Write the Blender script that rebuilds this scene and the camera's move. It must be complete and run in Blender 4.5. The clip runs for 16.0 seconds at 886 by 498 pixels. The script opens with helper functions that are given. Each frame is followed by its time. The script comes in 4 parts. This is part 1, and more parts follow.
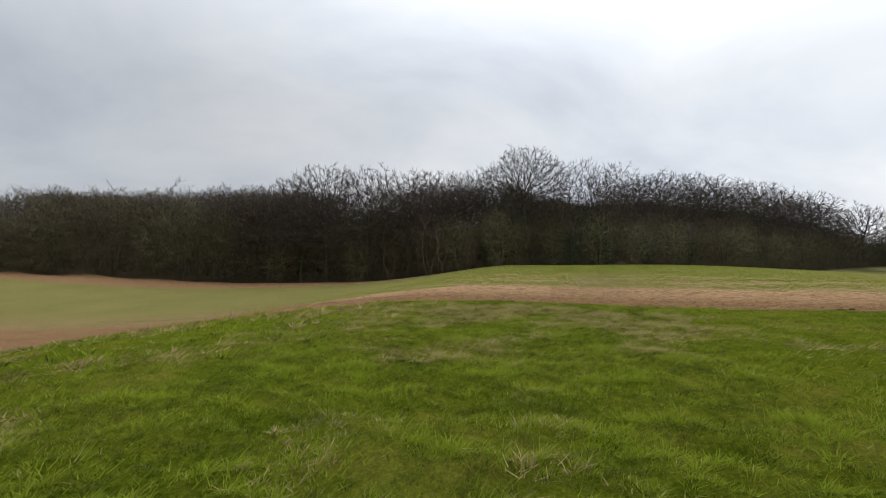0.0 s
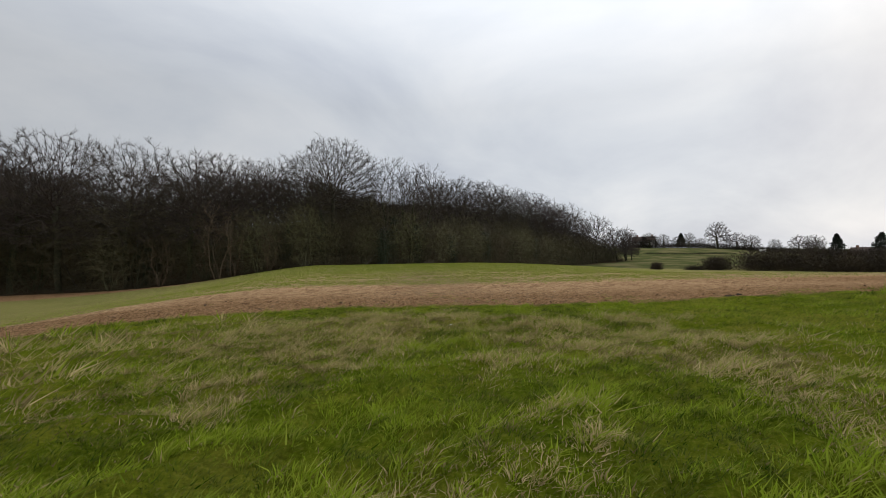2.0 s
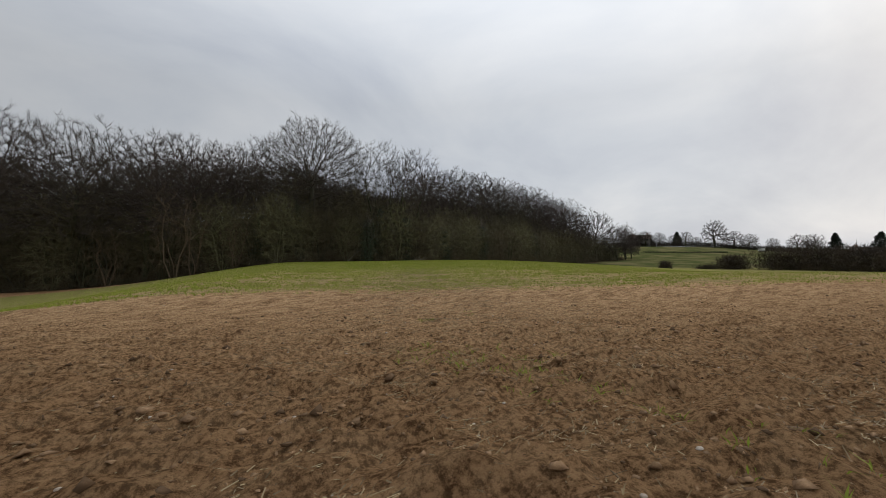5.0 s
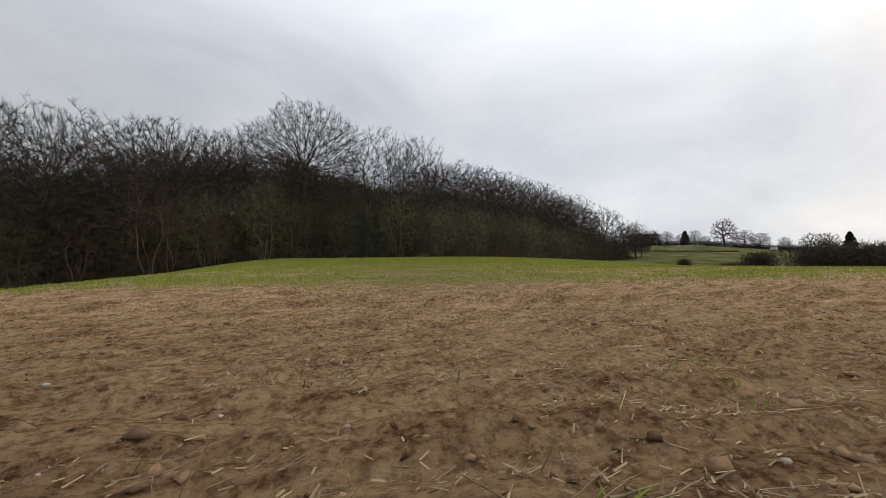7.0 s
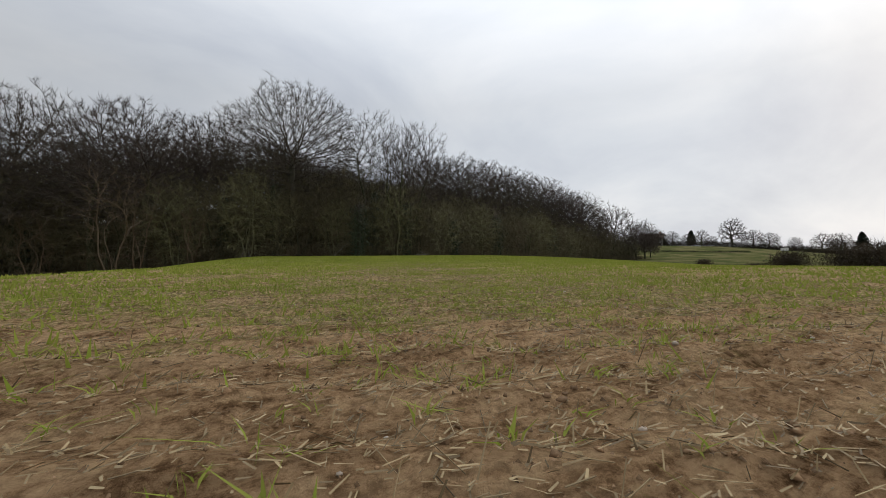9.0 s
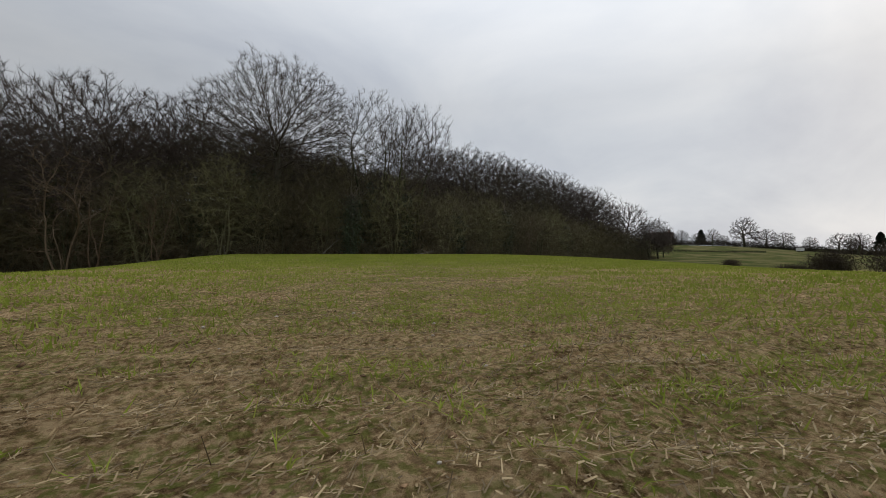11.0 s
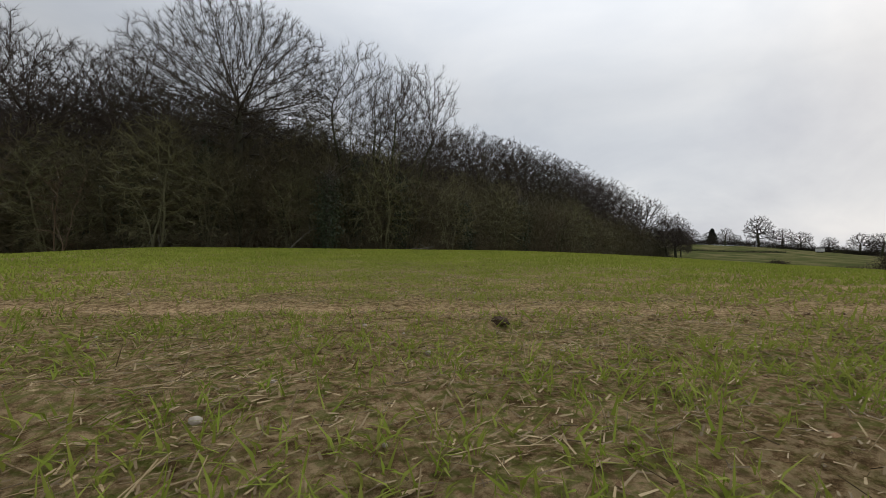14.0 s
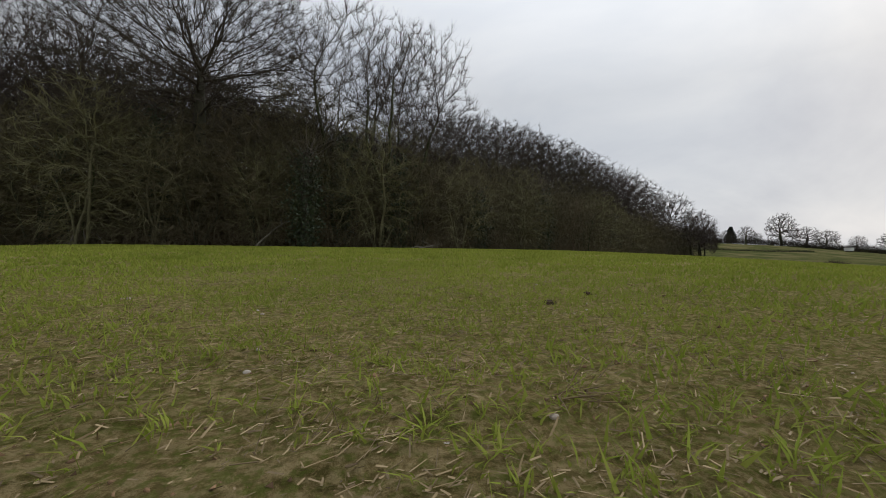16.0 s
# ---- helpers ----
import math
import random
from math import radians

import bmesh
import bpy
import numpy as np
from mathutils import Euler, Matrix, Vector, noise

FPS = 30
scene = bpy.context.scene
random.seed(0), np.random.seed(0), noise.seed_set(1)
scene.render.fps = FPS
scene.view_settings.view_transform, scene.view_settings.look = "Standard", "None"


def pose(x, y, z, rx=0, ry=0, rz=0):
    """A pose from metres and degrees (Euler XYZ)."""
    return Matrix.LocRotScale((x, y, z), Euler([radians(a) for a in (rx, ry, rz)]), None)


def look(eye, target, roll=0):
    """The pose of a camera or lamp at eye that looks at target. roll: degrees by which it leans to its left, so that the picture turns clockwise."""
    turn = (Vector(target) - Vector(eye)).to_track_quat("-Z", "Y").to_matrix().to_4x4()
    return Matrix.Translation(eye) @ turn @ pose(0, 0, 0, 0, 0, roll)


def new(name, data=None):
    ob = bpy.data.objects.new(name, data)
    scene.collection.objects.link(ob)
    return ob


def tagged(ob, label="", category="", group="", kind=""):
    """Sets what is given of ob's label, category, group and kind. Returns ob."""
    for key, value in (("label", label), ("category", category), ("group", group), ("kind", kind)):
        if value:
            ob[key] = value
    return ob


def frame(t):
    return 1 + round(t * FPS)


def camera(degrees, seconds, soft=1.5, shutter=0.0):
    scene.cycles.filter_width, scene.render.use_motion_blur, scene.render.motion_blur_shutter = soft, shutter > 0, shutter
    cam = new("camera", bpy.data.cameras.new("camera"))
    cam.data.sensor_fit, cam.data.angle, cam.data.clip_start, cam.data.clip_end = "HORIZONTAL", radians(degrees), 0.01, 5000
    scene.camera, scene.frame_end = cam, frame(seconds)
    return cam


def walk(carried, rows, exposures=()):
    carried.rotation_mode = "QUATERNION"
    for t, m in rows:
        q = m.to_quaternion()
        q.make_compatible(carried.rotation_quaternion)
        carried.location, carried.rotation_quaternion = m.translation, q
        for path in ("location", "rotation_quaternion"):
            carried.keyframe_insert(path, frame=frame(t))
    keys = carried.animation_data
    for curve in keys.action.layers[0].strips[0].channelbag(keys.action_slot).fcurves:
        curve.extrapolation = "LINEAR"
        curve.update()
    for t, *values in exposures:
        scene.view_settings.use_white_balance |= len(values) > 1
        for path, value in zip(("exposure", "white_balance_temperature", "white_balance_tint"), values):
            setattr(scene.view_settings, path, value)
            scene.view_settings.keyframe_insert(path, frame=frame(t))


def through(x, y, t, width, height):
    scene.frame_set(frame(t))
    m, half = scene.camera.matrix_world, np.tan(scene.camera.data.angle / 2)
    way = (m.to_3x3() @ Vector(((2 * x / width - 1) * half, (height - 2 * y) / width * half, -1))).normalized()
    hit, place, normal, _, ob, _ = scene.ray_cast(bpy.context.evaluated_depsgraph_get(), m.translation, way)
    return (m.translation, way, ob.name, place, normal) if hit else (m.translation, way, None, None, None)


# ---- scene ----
cam = camera(93.7, 16.0, soft=0.8)
PATH = [
    (0, (-0.189, 1.131, 0.263), (-0.161, 3.13, 0.329), 0.0),
    (0.5, (-0.288, 2.303, 0.275), (0.028, 4.276, 0.341), -0.2),
    (1, (-0.251, 3.469, 0.275), (0.306, 5.388, 0.345), -0.4),
    (1.5, (-0.277, 4.484, 0.147), (0.39, 6.368, 0.217), -0.5),
    (2, (-0.123, 5.568, -0.058), (0.793, 7.344, 0.01), -0.8),
    (2.5, (0.278, 6.669, -0.081), (1.232, 8.426, -0.015), -0.9),
    (3, (0.765, 7.759, -0.076), (1.713, 9.519, -0.01), -0.8),
    (3.5, (1.292, 8.892, -0.124), (2.266, 10.637, -0.059), -0.8),
    (4, (1.917, 10.034, -0.112), (2.874, 11.789, -0.051), -0.7),
    (6.5, (4.527, 15.75, -0.595), (5.485, 17.505, -0.535), -0.4),
    (7, (5.082, 16.974, -0.665), (6.033, 18.733, -0.604), -0.5),
    (7.5, (5.643, 18.258, -0.686), (6.592, 20.018, -0.625), -0.5),
    (8, (6.215, 19.496, -0.736), (7.177, 21.248, -0.674), -0.4),
    (8.5, (6.77, 20.742, -0.747), (7.73, 22.495, -0.686), -0.4),
    (9, (7.313, 21.961, -0.758), (8.266, 23.718, -0.697), -0.3),
    (11.5, (10.422, 28.352, -0.589), (11.367, 30.113, -0.54), 0.1),
    (12, (11.015, 29.563, -0.581), (11.96, 31.325, -0.535), 0.2),
    (12.5, (11.69, 30.921, -0.592), (12.635, 32.683, -0.548), 0.4),
    (13, (12.403, 32.377, -0.592), (13.348, 34.139, -0.55), 0.5),
    (13.5, (13.068, 33.804, -0.576), (14.015, 35.565, -0.538), 0.6),
    (14, (13.747, 35.207, -0.635), (14.697, 36.967, -0.594), 0.6),
    (14.5, (14.456, 36.803, -0.613), (15.408, 38.561, -0.575), 0.7),
    (15, (15.163, 38.339, -0.597), (16.114, 40.098, -0.561), 0.8),
    (15.5, (15.985, 39.76, -0.56), (16.942, 41.516, -0.524), 0.7),
    (16, (16.781, 41.247, -0.506), (17.706, 43.02, -0.472), 0.7),
]
walk(cam, [(t, look(eye, target, roll)) for t, eye, target, roll in PATH],
     [(0, 0.16), (1, 0.06), (2, -0.14), (3.5, -0.36), (4.2, -0.36), (7, -0.09), (9, -0.13), (11.5, -0.34), (12.5, -0.25), (16, -0.3)])

# ---- light ----
SUN_HEADING, SUN_HEIGHT = 82.0, 24.0  # degrees clockwise from +y, degrees above the horizon
world = bpy.data.worlds.new("overcast_sky")
scene.world = world
world.use_nodes = True


def nodes_of(tree):
    tree.nodes.clear()

    def node(kind, **values):
        n = tree.nodes.new(kind)
        for key, value in values.items():
            if key.startswith("in_"):
                n.inputs[int(key[3:])].default_value = value
            else:
                setattr(n, key, value)
        return n

    def link(a, b, i=0, o=0):
        tree.links.new(a.outputs[o], b.inputs[i])
        return b

    return node, link


def ramp(node, *stops):
    r = node("ShaderNodeValToRGB")
    while len(r.color_ramp.elements) < len(stops):
        r.color_ramp.elements.new(0.5)
    for e, (p, c) in zip(r.color_ramp.elements, stops):
        e.position, e.color = p, (*c, 1)
    return r


def make_sky():
    node, link = nodes_of(world.node_tree)
    h, e = radians(SUN_HEADING), radians(SUN_HEIGHT)
    sun_way = (math.sin(h) * math.cos(e), math.cos(h) * math.cos(e), math.sin(e))
    sky = node("ShaderNodeTexSky", sky_type="NISHITA", sun_disc=False, sun_elevation=e, sun_rotation=h, air_density=1.5, dust_density=3.0)
    way = node("ShaderNodeTexCoord")
    split = link(way, node("ShaderNodeSeparateXYZ"))
    high = link(split, node("ShaderNodeMath", operation="ADD", in_1=0.42), 0, 2)
    flat = node("ShaderNodeCombineXYZ", in_2=0.0)
    for i in (0, 1):
        q = link(split, node("ShaderNodeMath", operation="DIVIDE"), 0, i)
        link(high, q, 1)
        link(q, flat, i)
    turned = link(flat, node("ShaderNodeMapping", in_1=(2.3, 0.7, 0), in_2=(0, 0, 0.5), in_3=(1.0, 1.25, 1)))
    clouds = link(turned, node("ShaderNodeTexNoise", in_2=1.25, in_3=6.0, in_4=0.55, in_8=0.4))
    sheet = link(clouds, ramp(node, (0.30, (5.05, 5.42, 6.15)), (0.48, (6.15, 6.5, 7.05)), (0.68, (7.4, 7.6, 7.9))))
    near = link(way, node("ShaderNodeVectorMath", operation="DOT_PRODUCT"))
    near.inputs[1].default_value = sun_way
    bright = node("ShaderNodeMapRange", in_1=-0.2, in_2=1.0, in_3=0.78, in_4=1.26)
    tree = world.node_tree
    tree.links.new(near.outputs["Value"], bright.inputs[0])
    zenith = link(split, node("ShaderNodeMapRange", in_1=0.35, in_2=1.0, in_3=1.0, in_4=2.3), 0, 2)
    gain = link(bright, node("ShaderNodeMath", operation="MULTIPLY"))
    link(zenith, gain, 1)
    lit = node("ShaderNodeVectorMath", operation="SCALE")
    link(sheet, lit)
    tree.links.new(gain.outputs[0], lit.inputs["Scale"])
    both = node("ShaderNodeMix", data_type="RGBA")
    both.inputs[0].default_value = 0.95
    tree.links.new(sky.outputs[0], both.inputs[6])
    tree.links.new(lit.outputs[0], both.inputs[7])
    bg = node("ShaderNodeBackground", in_1=0.1)
    tree.links.new(both.outputs[2], bg.inputs[0])
    link(bg, node("ShaderNodeOutputWorld"))


make_sky()
sun = new("sun", bpy.data.lights.new("sun", "SUN"))
sun.data.energy, sun.data.angle, sun.data.color = 0.6, radians(25), (1.0, 0.96, 0.9)
_h, _e = radians(SUN_HEADING), radians(SUN_HEIGHT)
sun.matrix_world = look((0, 0, 60), (-math.sin(_h) * math.cos(_e), -math.cos(_h) * math.cos(_e), 60 - math.sin(_e)))


# ---- materials ----
def material(name, rough=0.9, gloss=0.2):
    m = bpy.data.materials.new(name)
    m.use_nodes = True
    node, link = nodes_of(m.node_tree)
    shader = node("ShaderNodeBsdfPrincipled")
    shader.inputs["Roughness"].default_value = rough
    shader.inputs["Specular IOR Level"].default_value = gloss
    link(shader, node("ShaderNodeOutputMaterial"))
    return m, node, link, shader


def mixed(m, node, factor, a, b):
    """A colour between a and b, each a colour or a node."""
    n = node("ShaderNodeMix", data_type="RGBA")
    if isinstance(factor, (int, float)):
        n.inputs[0].default_value = factor
    else:
        m.node_tree.links.new(factor, n.inputs[0])
    for i, c in ((6, a), (7, b)):
        if isinstance(c, tuple):
            n.inputs[i].default_value = (*c, 1)
        else:
            m.node_tree.links.new(c, n.inputs[i])
    return n.outputs[2]


def grain(m, node, link, shader, scale, depth, strength=0.6, detail=6.0):
    where = node("ShaderNodeTexCoord")
    n = node("ShaderNodeTexNoise", in_2=scale, in_3=detail, in_4=0.6)
    link(where, n, 0, 3)
    b = node("ShaderNodeBump", in_0=strength, in_1=depth)
    m.node_tree.links.new(n.outputs[0], b.inputs["Height"])
    m.node_tree.links.new(b.outputs[0], shader.inputs["Normal"])
    return where, n


def thorn(name):
    return varied(name, (0.026, 0.022, 0.016), (0.055, 0.045, 0.032), (0.035, 0.040, 0.018), 0.8, scale=0.5)


def varied(name, dark, light, other, amount=0.3, rough=0.9, scale=3.0, island=False, gloss=0.2, through=0.0, span=0.2, tufts=False):
    """Two tones by noise, shifted towards a third from piece to piece."""
    m, node, link, shader = material(name, rough, gloss)
    where, n = grain(m, node, link, shader, scale, 0.02)
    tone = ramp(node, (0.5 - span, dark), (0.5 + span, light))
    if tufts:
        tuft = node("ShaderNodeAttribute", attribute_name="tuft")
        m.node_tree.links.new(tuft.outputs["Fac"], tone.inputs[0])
    else:
        link(n, tone)
    if island:
        info = node("ShaderNodeNewGeometry").outputs["Random Per Island"]
    else:
        info = node("ShaderNodeObjectInfo").outputs["Random"]
    scaled = node("ShaderNodeMath", operation="MULTIPLY", in_1=amount)
    m.node_tree.links.new(info, scaled.inputs[0])
    c = mixed(m, node, scaled.outputs[0], tone.outputs[0], other)
    m.node_tree.links.new(c, shader.inputs["Base Color"])
    if through:
        glow = node("ShaderNodeBsdfTranslucent")
        m.node_tree.links.new(c, glow.inputs[0])
        both = node("ShaderNodeMixShader", in_0=through)
        link(shader, both, 1)
        link(glow, both, 2)
        m.node_tree.links.new(both.outputs[0], m.node_tree.nodes["Material Output"].inputs[0])
    return m


BARK = varied("bark", (0.028, 0.024, 0.018), (0.085, 0.075, 0.054), (0.055, 0.066, 0.028), 0.8, scale=2.5)
TWIG = varied("twig", (0.040, 0.030, 0.026), (0.088, 0.066, 0.056), (0.055, 0.050, 0.030), 0.6, scale=0.5)
SCRUB_TWIG = varied("scrub_twig", (0.045, 0.037, 0.023), (0.150, 0.120, 0.075), (0.110, 0.100, 0.052), 1.0, scale=0.25, span=0.14)
MOSS_TWIG = varied("mossy_twig", (0.085, 0.076, 0.042), (0.22, 0.197, 0.112), (0.15, 0.145, 0.07), 0.7, scale=0.6)
MOSS_BARK = varied("mossy_bark", (0.07, 0.064, 0.036), (0.17, 0.155, 0.09), (0.11, 0.11, 0.055), 0.7, scale=2.0)
RUSTY_BARK = varied("rusty_bark", (0.075, 0.050, 0.032), (0.165, 0.115, 0.074), (0.11, 0.09, 0.06), 0.6, scale=3.0)
PALE_BARK = varied("pale_bark", (0.08, 0.07, 0.055), (0.20, 0.18, 0.145), (0.10, 0.09, 0.06), 0.6, scale=4.0)
IVY = varied("ivy_leaf", (0.012, 0.022, 0.009), (0.030, 0.048, 0.018), (0.05, 0.06, 0.02), 0.5, rough=0.5, island=True, gloss=0.4)
CONIFER = varied("conifer_needles", (0.010, 0.016, 0.010), (0.025, 0.034, 0.020), (0.03, 0.03, 0.02), 0.4, island=True)
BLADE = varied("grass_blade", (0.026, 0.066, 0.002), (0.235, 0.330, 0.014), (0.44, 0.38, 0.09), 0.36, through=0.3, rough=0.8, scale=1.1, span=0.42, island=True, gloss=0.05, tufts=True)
DRY_BLADE = varied("dry_grass", (0.19, 0.135, 0.058), (0.60, 0.46, 0.23), (0.16, 0.15, 0.03), 0.6, through=0.25, rough=0.9, scale=1.5, island=True, span=0.42, tufts=True)
SEEDLING = varied("seedling", (0.165, 0.225, 0.026), (0.28, 0.335, 0.048), (0.36, 0.33, 0.09), 0.5, through=0.3, rough=0.8, scale=0.6, island=True, gloss=0.05)
STRAW = varied("straw", (0.25, 0.172, 0.080), (0.53, 0.405, 0.225), (0.06, 0.038, 0.020), 0.8, rough=0.7, scale=8.0, island=True)
PEBBLE = varied("pebble", (0.34, 0.29, 0.23), (0.58, 0.52, 0.44), (0.30, 0.22, 0.15), 0.7, rough=0.6, scale=20.0, island=True)
THORN = thorn("thorn_twig")
HEDGE_TWIG = varied("hedge_twig", (0.030, 0.023, 0.016), (0.075, 0.055, 0.037), (0.055, 0.046, 0.028), 0.7, scale=0.35, span=0.14)
CLOD = varied("soil_clod", (0.22, 0.130, 0.066), (0.42, 0.262, 0.142), (0.085, 0.050, 0.026), 0.95, scale=25.0, island=True)


def make_ground_material():
    m, node, link, shader = material("ground", 1.0, 0.0)
    tree = m.node_tree
    where = node("ShaderNodeTexCoord")

    def noise_at(scale, detail=5.0, rough=0.6, stretch=None):
        n = node("ShaderNodeTexNoise", in_2=scale, in_3=detail, in_4=rough)
        if stretch:
            mp = node("ShaderNodeMapping", in_2=(0, 0, radians(23.6)), in_3=stretch)
            link(where, mp, 0, 3)
            link(mp, n)
        else:
            link(where, n, 0, 3)
        return n

    fine, mid, broad, rows = noise_at(30.0, 8.0, 0.75), noise_at(2.2, 5.0), noise_at(0.16, 4.0), noise_at(1.0, 6.0, 0.65, (0.5, 2.4, 1))
    lumps, leafy, moist = noise_at(8.0, 5.0, 0.62), noise_at(46.0, 4.0, 0.7), noise_at(4.5, 6.0, 0.72, (0.6, 1.9, 1))
    cells = node("ShaderNodeTexVoronoi", in_2=26.0)
    link(where, cells, 0, 3)
    cover = node("ShaderNodeAttribute", attribute_name="cover")
    ground_state = node("ShaderNodeAttribute", attribute_name="state")
    state = link(ground_state, node("ShaderNodeSeparateColor"))
    parts = link(cover, node("ShaderNodeSeparateColor"))
    # soil: pale crust, moist brown patches, crumbs; darker where the fine bump is low
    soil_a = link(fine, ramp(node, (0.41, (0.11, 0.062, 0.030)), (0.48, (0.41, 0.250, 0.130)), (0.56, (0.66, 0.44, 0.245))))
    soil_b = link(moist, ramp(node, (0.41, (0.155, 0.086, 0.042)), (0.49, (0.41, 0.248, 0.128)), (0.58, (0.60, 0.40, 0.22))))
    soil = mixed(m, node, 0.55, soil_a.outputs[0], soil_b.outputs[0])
    # damp tilled soil; the shade of its clods is put into the colour too
    damp_shade = node("ShaderNodeMath", operation="MULTIPLY", in_1=0.7)
    tree.links.new(ground_state.outputs["Alpha"], damp_shade.inputs[0])
    soil = mixed(m, node, damp_shade.outputs[0], soil, link(fine, ramp(node, (0.42, (0.085, 0.044, 0.020)), (0.57, (0.36, 0.202, 0.096)))).outputs[0])
    # wheel tracks: pale, pressed smooth
    packed = link(moist, ramp(node, (0.40, (0.30, 0.190, 0.108)), (0.60, (0.42, 0.280, 0.168))))
    press = node("ShaderNodeMath", operation="MULTIPLY", in_1=0.75)
    tree.links.new(state.outputs[0], press.inputs[0])
    soil = mixed(m, node, press.outputs[0], soil, packed.outputs[0])
    # turf: dark thatch with the shade between blades put in, green leaf and dead leaf
    turf_a = link(leafy, ramp(node, (0.43, (0.022, 0.036, 0.003)), (0.49, (0.095, 0.132, 0.007)), (0.55, (0.190, 0.220, 0.016)), (0.62, (0.38, 0.32, 0.075))))
    turf_b = link(mid, ramp(node, (0.36, (0.085, 0.128, 0.007)), (0.50, (0.145, 0.180, 0.010)), (0.66, (0.26, 0.235, 0.034))))
    turf_c = link(noise_at(0.55, 4.0, 0.6), ramp(node, (0.36, (0.09, 0.140, 0.009)), (0.51, (0.150, 0.172, 0.014)), (0.66, (0.27, 0.23, 0.05))))
    turf_d = link(noise_at(13.0, 4.0, 0.65), ramp(node, (0.42, (0.032, 0.055, 0.004)), (0.50, (0.13, 0.175, 0.010)), (0.58, (0.27, 0.285, 0.026))))
    turf = mixed(m, node, 0.35, mixed(m, node, 0.35, mixed(m, node, 0.5, turf_a.outputs[0], turf_d.outputs[0]), turf_b.outputs[0]), turf_c.outputs[0])
    crop_a = link(broad, ramp(node, (0.35, (0.130, 0.172, 0.028)), (0.65, (0.180, 0.210, 0.042))))
    spots = link(noise_at(34.0, 3.0, 0.6), ramp(node, (0.46, (0.06, 0.06, 0.06)), (0.60, (0.75, 0.75, 0.75))))
    bare = link(noise_at(0.9, 4.0, 0.6), ramp(node, (0.36, (0.10, 0.10, 0.10)), (0.50, (1, 1, 1))))
    share = link(spots, node("ShaderNodeMath", operation="MULTIPLY"))
    link(bare, share, 1)
    grown = node("ShaderNodeMapRange", in_1=0.0, in_2=1.0, in_3=0.0, in_4=0.86)
    tree.links.new(state.outputs[1], grown.inputs[0])
    most = link(share, node("ShaderNodeMath", operation="MAXIMUM"))
    uneven = link(spots, node("ShaderNodeMapRange", in_1=0.0, in_2=0.7, in_3=0.45, in_4=1.0))
    even = link(grown, node("ShaderNodeMath", operation="MULTIPLY"))
    link(uneven, even, 1)
    link(even, most, 1)
    fuller = link(most, node("ShaderNodeMath", operation="MULTIPLY"))
    tree.links.new(cover.outputs["Alpha"], fuller.inputs[1])
    # the drilled soil is greyer with old straw, its gaps' shade coloured in
    drilled = mixed(m, node, 0.36, soil, link(fine, ramp(node, (0.42, (0.075, 0.060, 0.030)), (0.50, (0.27, 0.215, 0.112)), (0.57, (0.58, 0.47, 0.27)))).outputs[0])
    crop = mixed(m, node, fuller.outputs[0], drilled, crop_a.outputs[0])
    meadow = link(noise_at(0.12, 5.0, 0.65), ramp(node, (0.40, (0.072, 0.082, 0.030)), (0.50, (0.105, 0.106, 0.040)), (0.60, (0.160, 0.138, 0.066))))
    litter = link(fine, ramp(node, (0.3, (0.036, 0.025, 0.015)), (0.7, (0.11, 0.075, 0.044))))

    def edge(channel):
        """A cover's share, with a ragged edge."""
        add = node("ShaderNodeMath", operation="ADD")
        tree.links.new(parts.outputs[channel], add.inputs[0])
        jitter = node("ShaderNodeMapRange", in_1=0.25, in_2=0.75, in_3=-0.35, in_4=0.35)
        tree.links.new(rows.outputs[0], jitter.inputs[0])
        tree.links.new(jitter.outputs[0], add.inputs[1])
        cut = node("ShaderNodeMapRange", in_1=0.35, in_2=0.65)
        tree.links.new(add.outputs[0], cut.inputs[0])
        return cut.outputs[0]

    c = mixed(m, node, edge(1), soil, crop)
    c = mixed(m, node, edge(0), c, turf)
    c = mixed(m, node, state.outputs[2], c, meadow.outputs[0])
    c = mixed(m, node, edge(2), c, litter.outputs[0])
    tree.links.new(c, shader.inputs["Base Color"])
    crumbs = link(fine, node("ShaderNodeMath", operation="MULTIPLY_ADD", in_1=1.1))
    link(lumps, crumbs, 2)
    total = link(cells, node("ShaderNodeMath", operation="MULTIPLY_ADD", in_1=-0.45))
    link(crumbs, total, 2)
    b = node("ShaderNodeBump", in_0=1.0, in_1=0.055)
    calm = node("ShaderNodeMapRange", in_1=0.0, in_2=1.0, in_3=1.0, in_4=0.25)
    tree.links.new(state.outputs[0], calm.inputs[0])
    tree.links.new(calm.outputs[0], b.inputs["Strength"])
    tree.links.new(total.outputs[0], b.inputs["Height"])
    tree.links.new(b.outputs[0], shader.inputs["Normal"])
    return m


GROUND = make_ground_material()


# ---- the land ----
def step(a, b, x):
    t = min(1.0, max(0.0, (x - a) / (b - a)))
    return t * t * (3 - 2 * t)


def along(x, y):
    """How far up the field, and how far across it to the right."""
    return 0.4 * x + 0.917 * y, 0.917 * x - 0.4 * y


def place(u, v):
    return 0.4 * u + 0.917 * v, 0.917 * u - 0.4 * v


EDGE_X = (-400, -110, -60, -26, 0, 8, 20, 30, 53, 75, 100, 126)
EDGE_Y = (170, 95, 92, 90, 77, 70, 66, 66, 72, 83.5, 96, 102)


def wood_edge(x):
    return float(np.interp(x, EDGE_X, EDGE_Y))


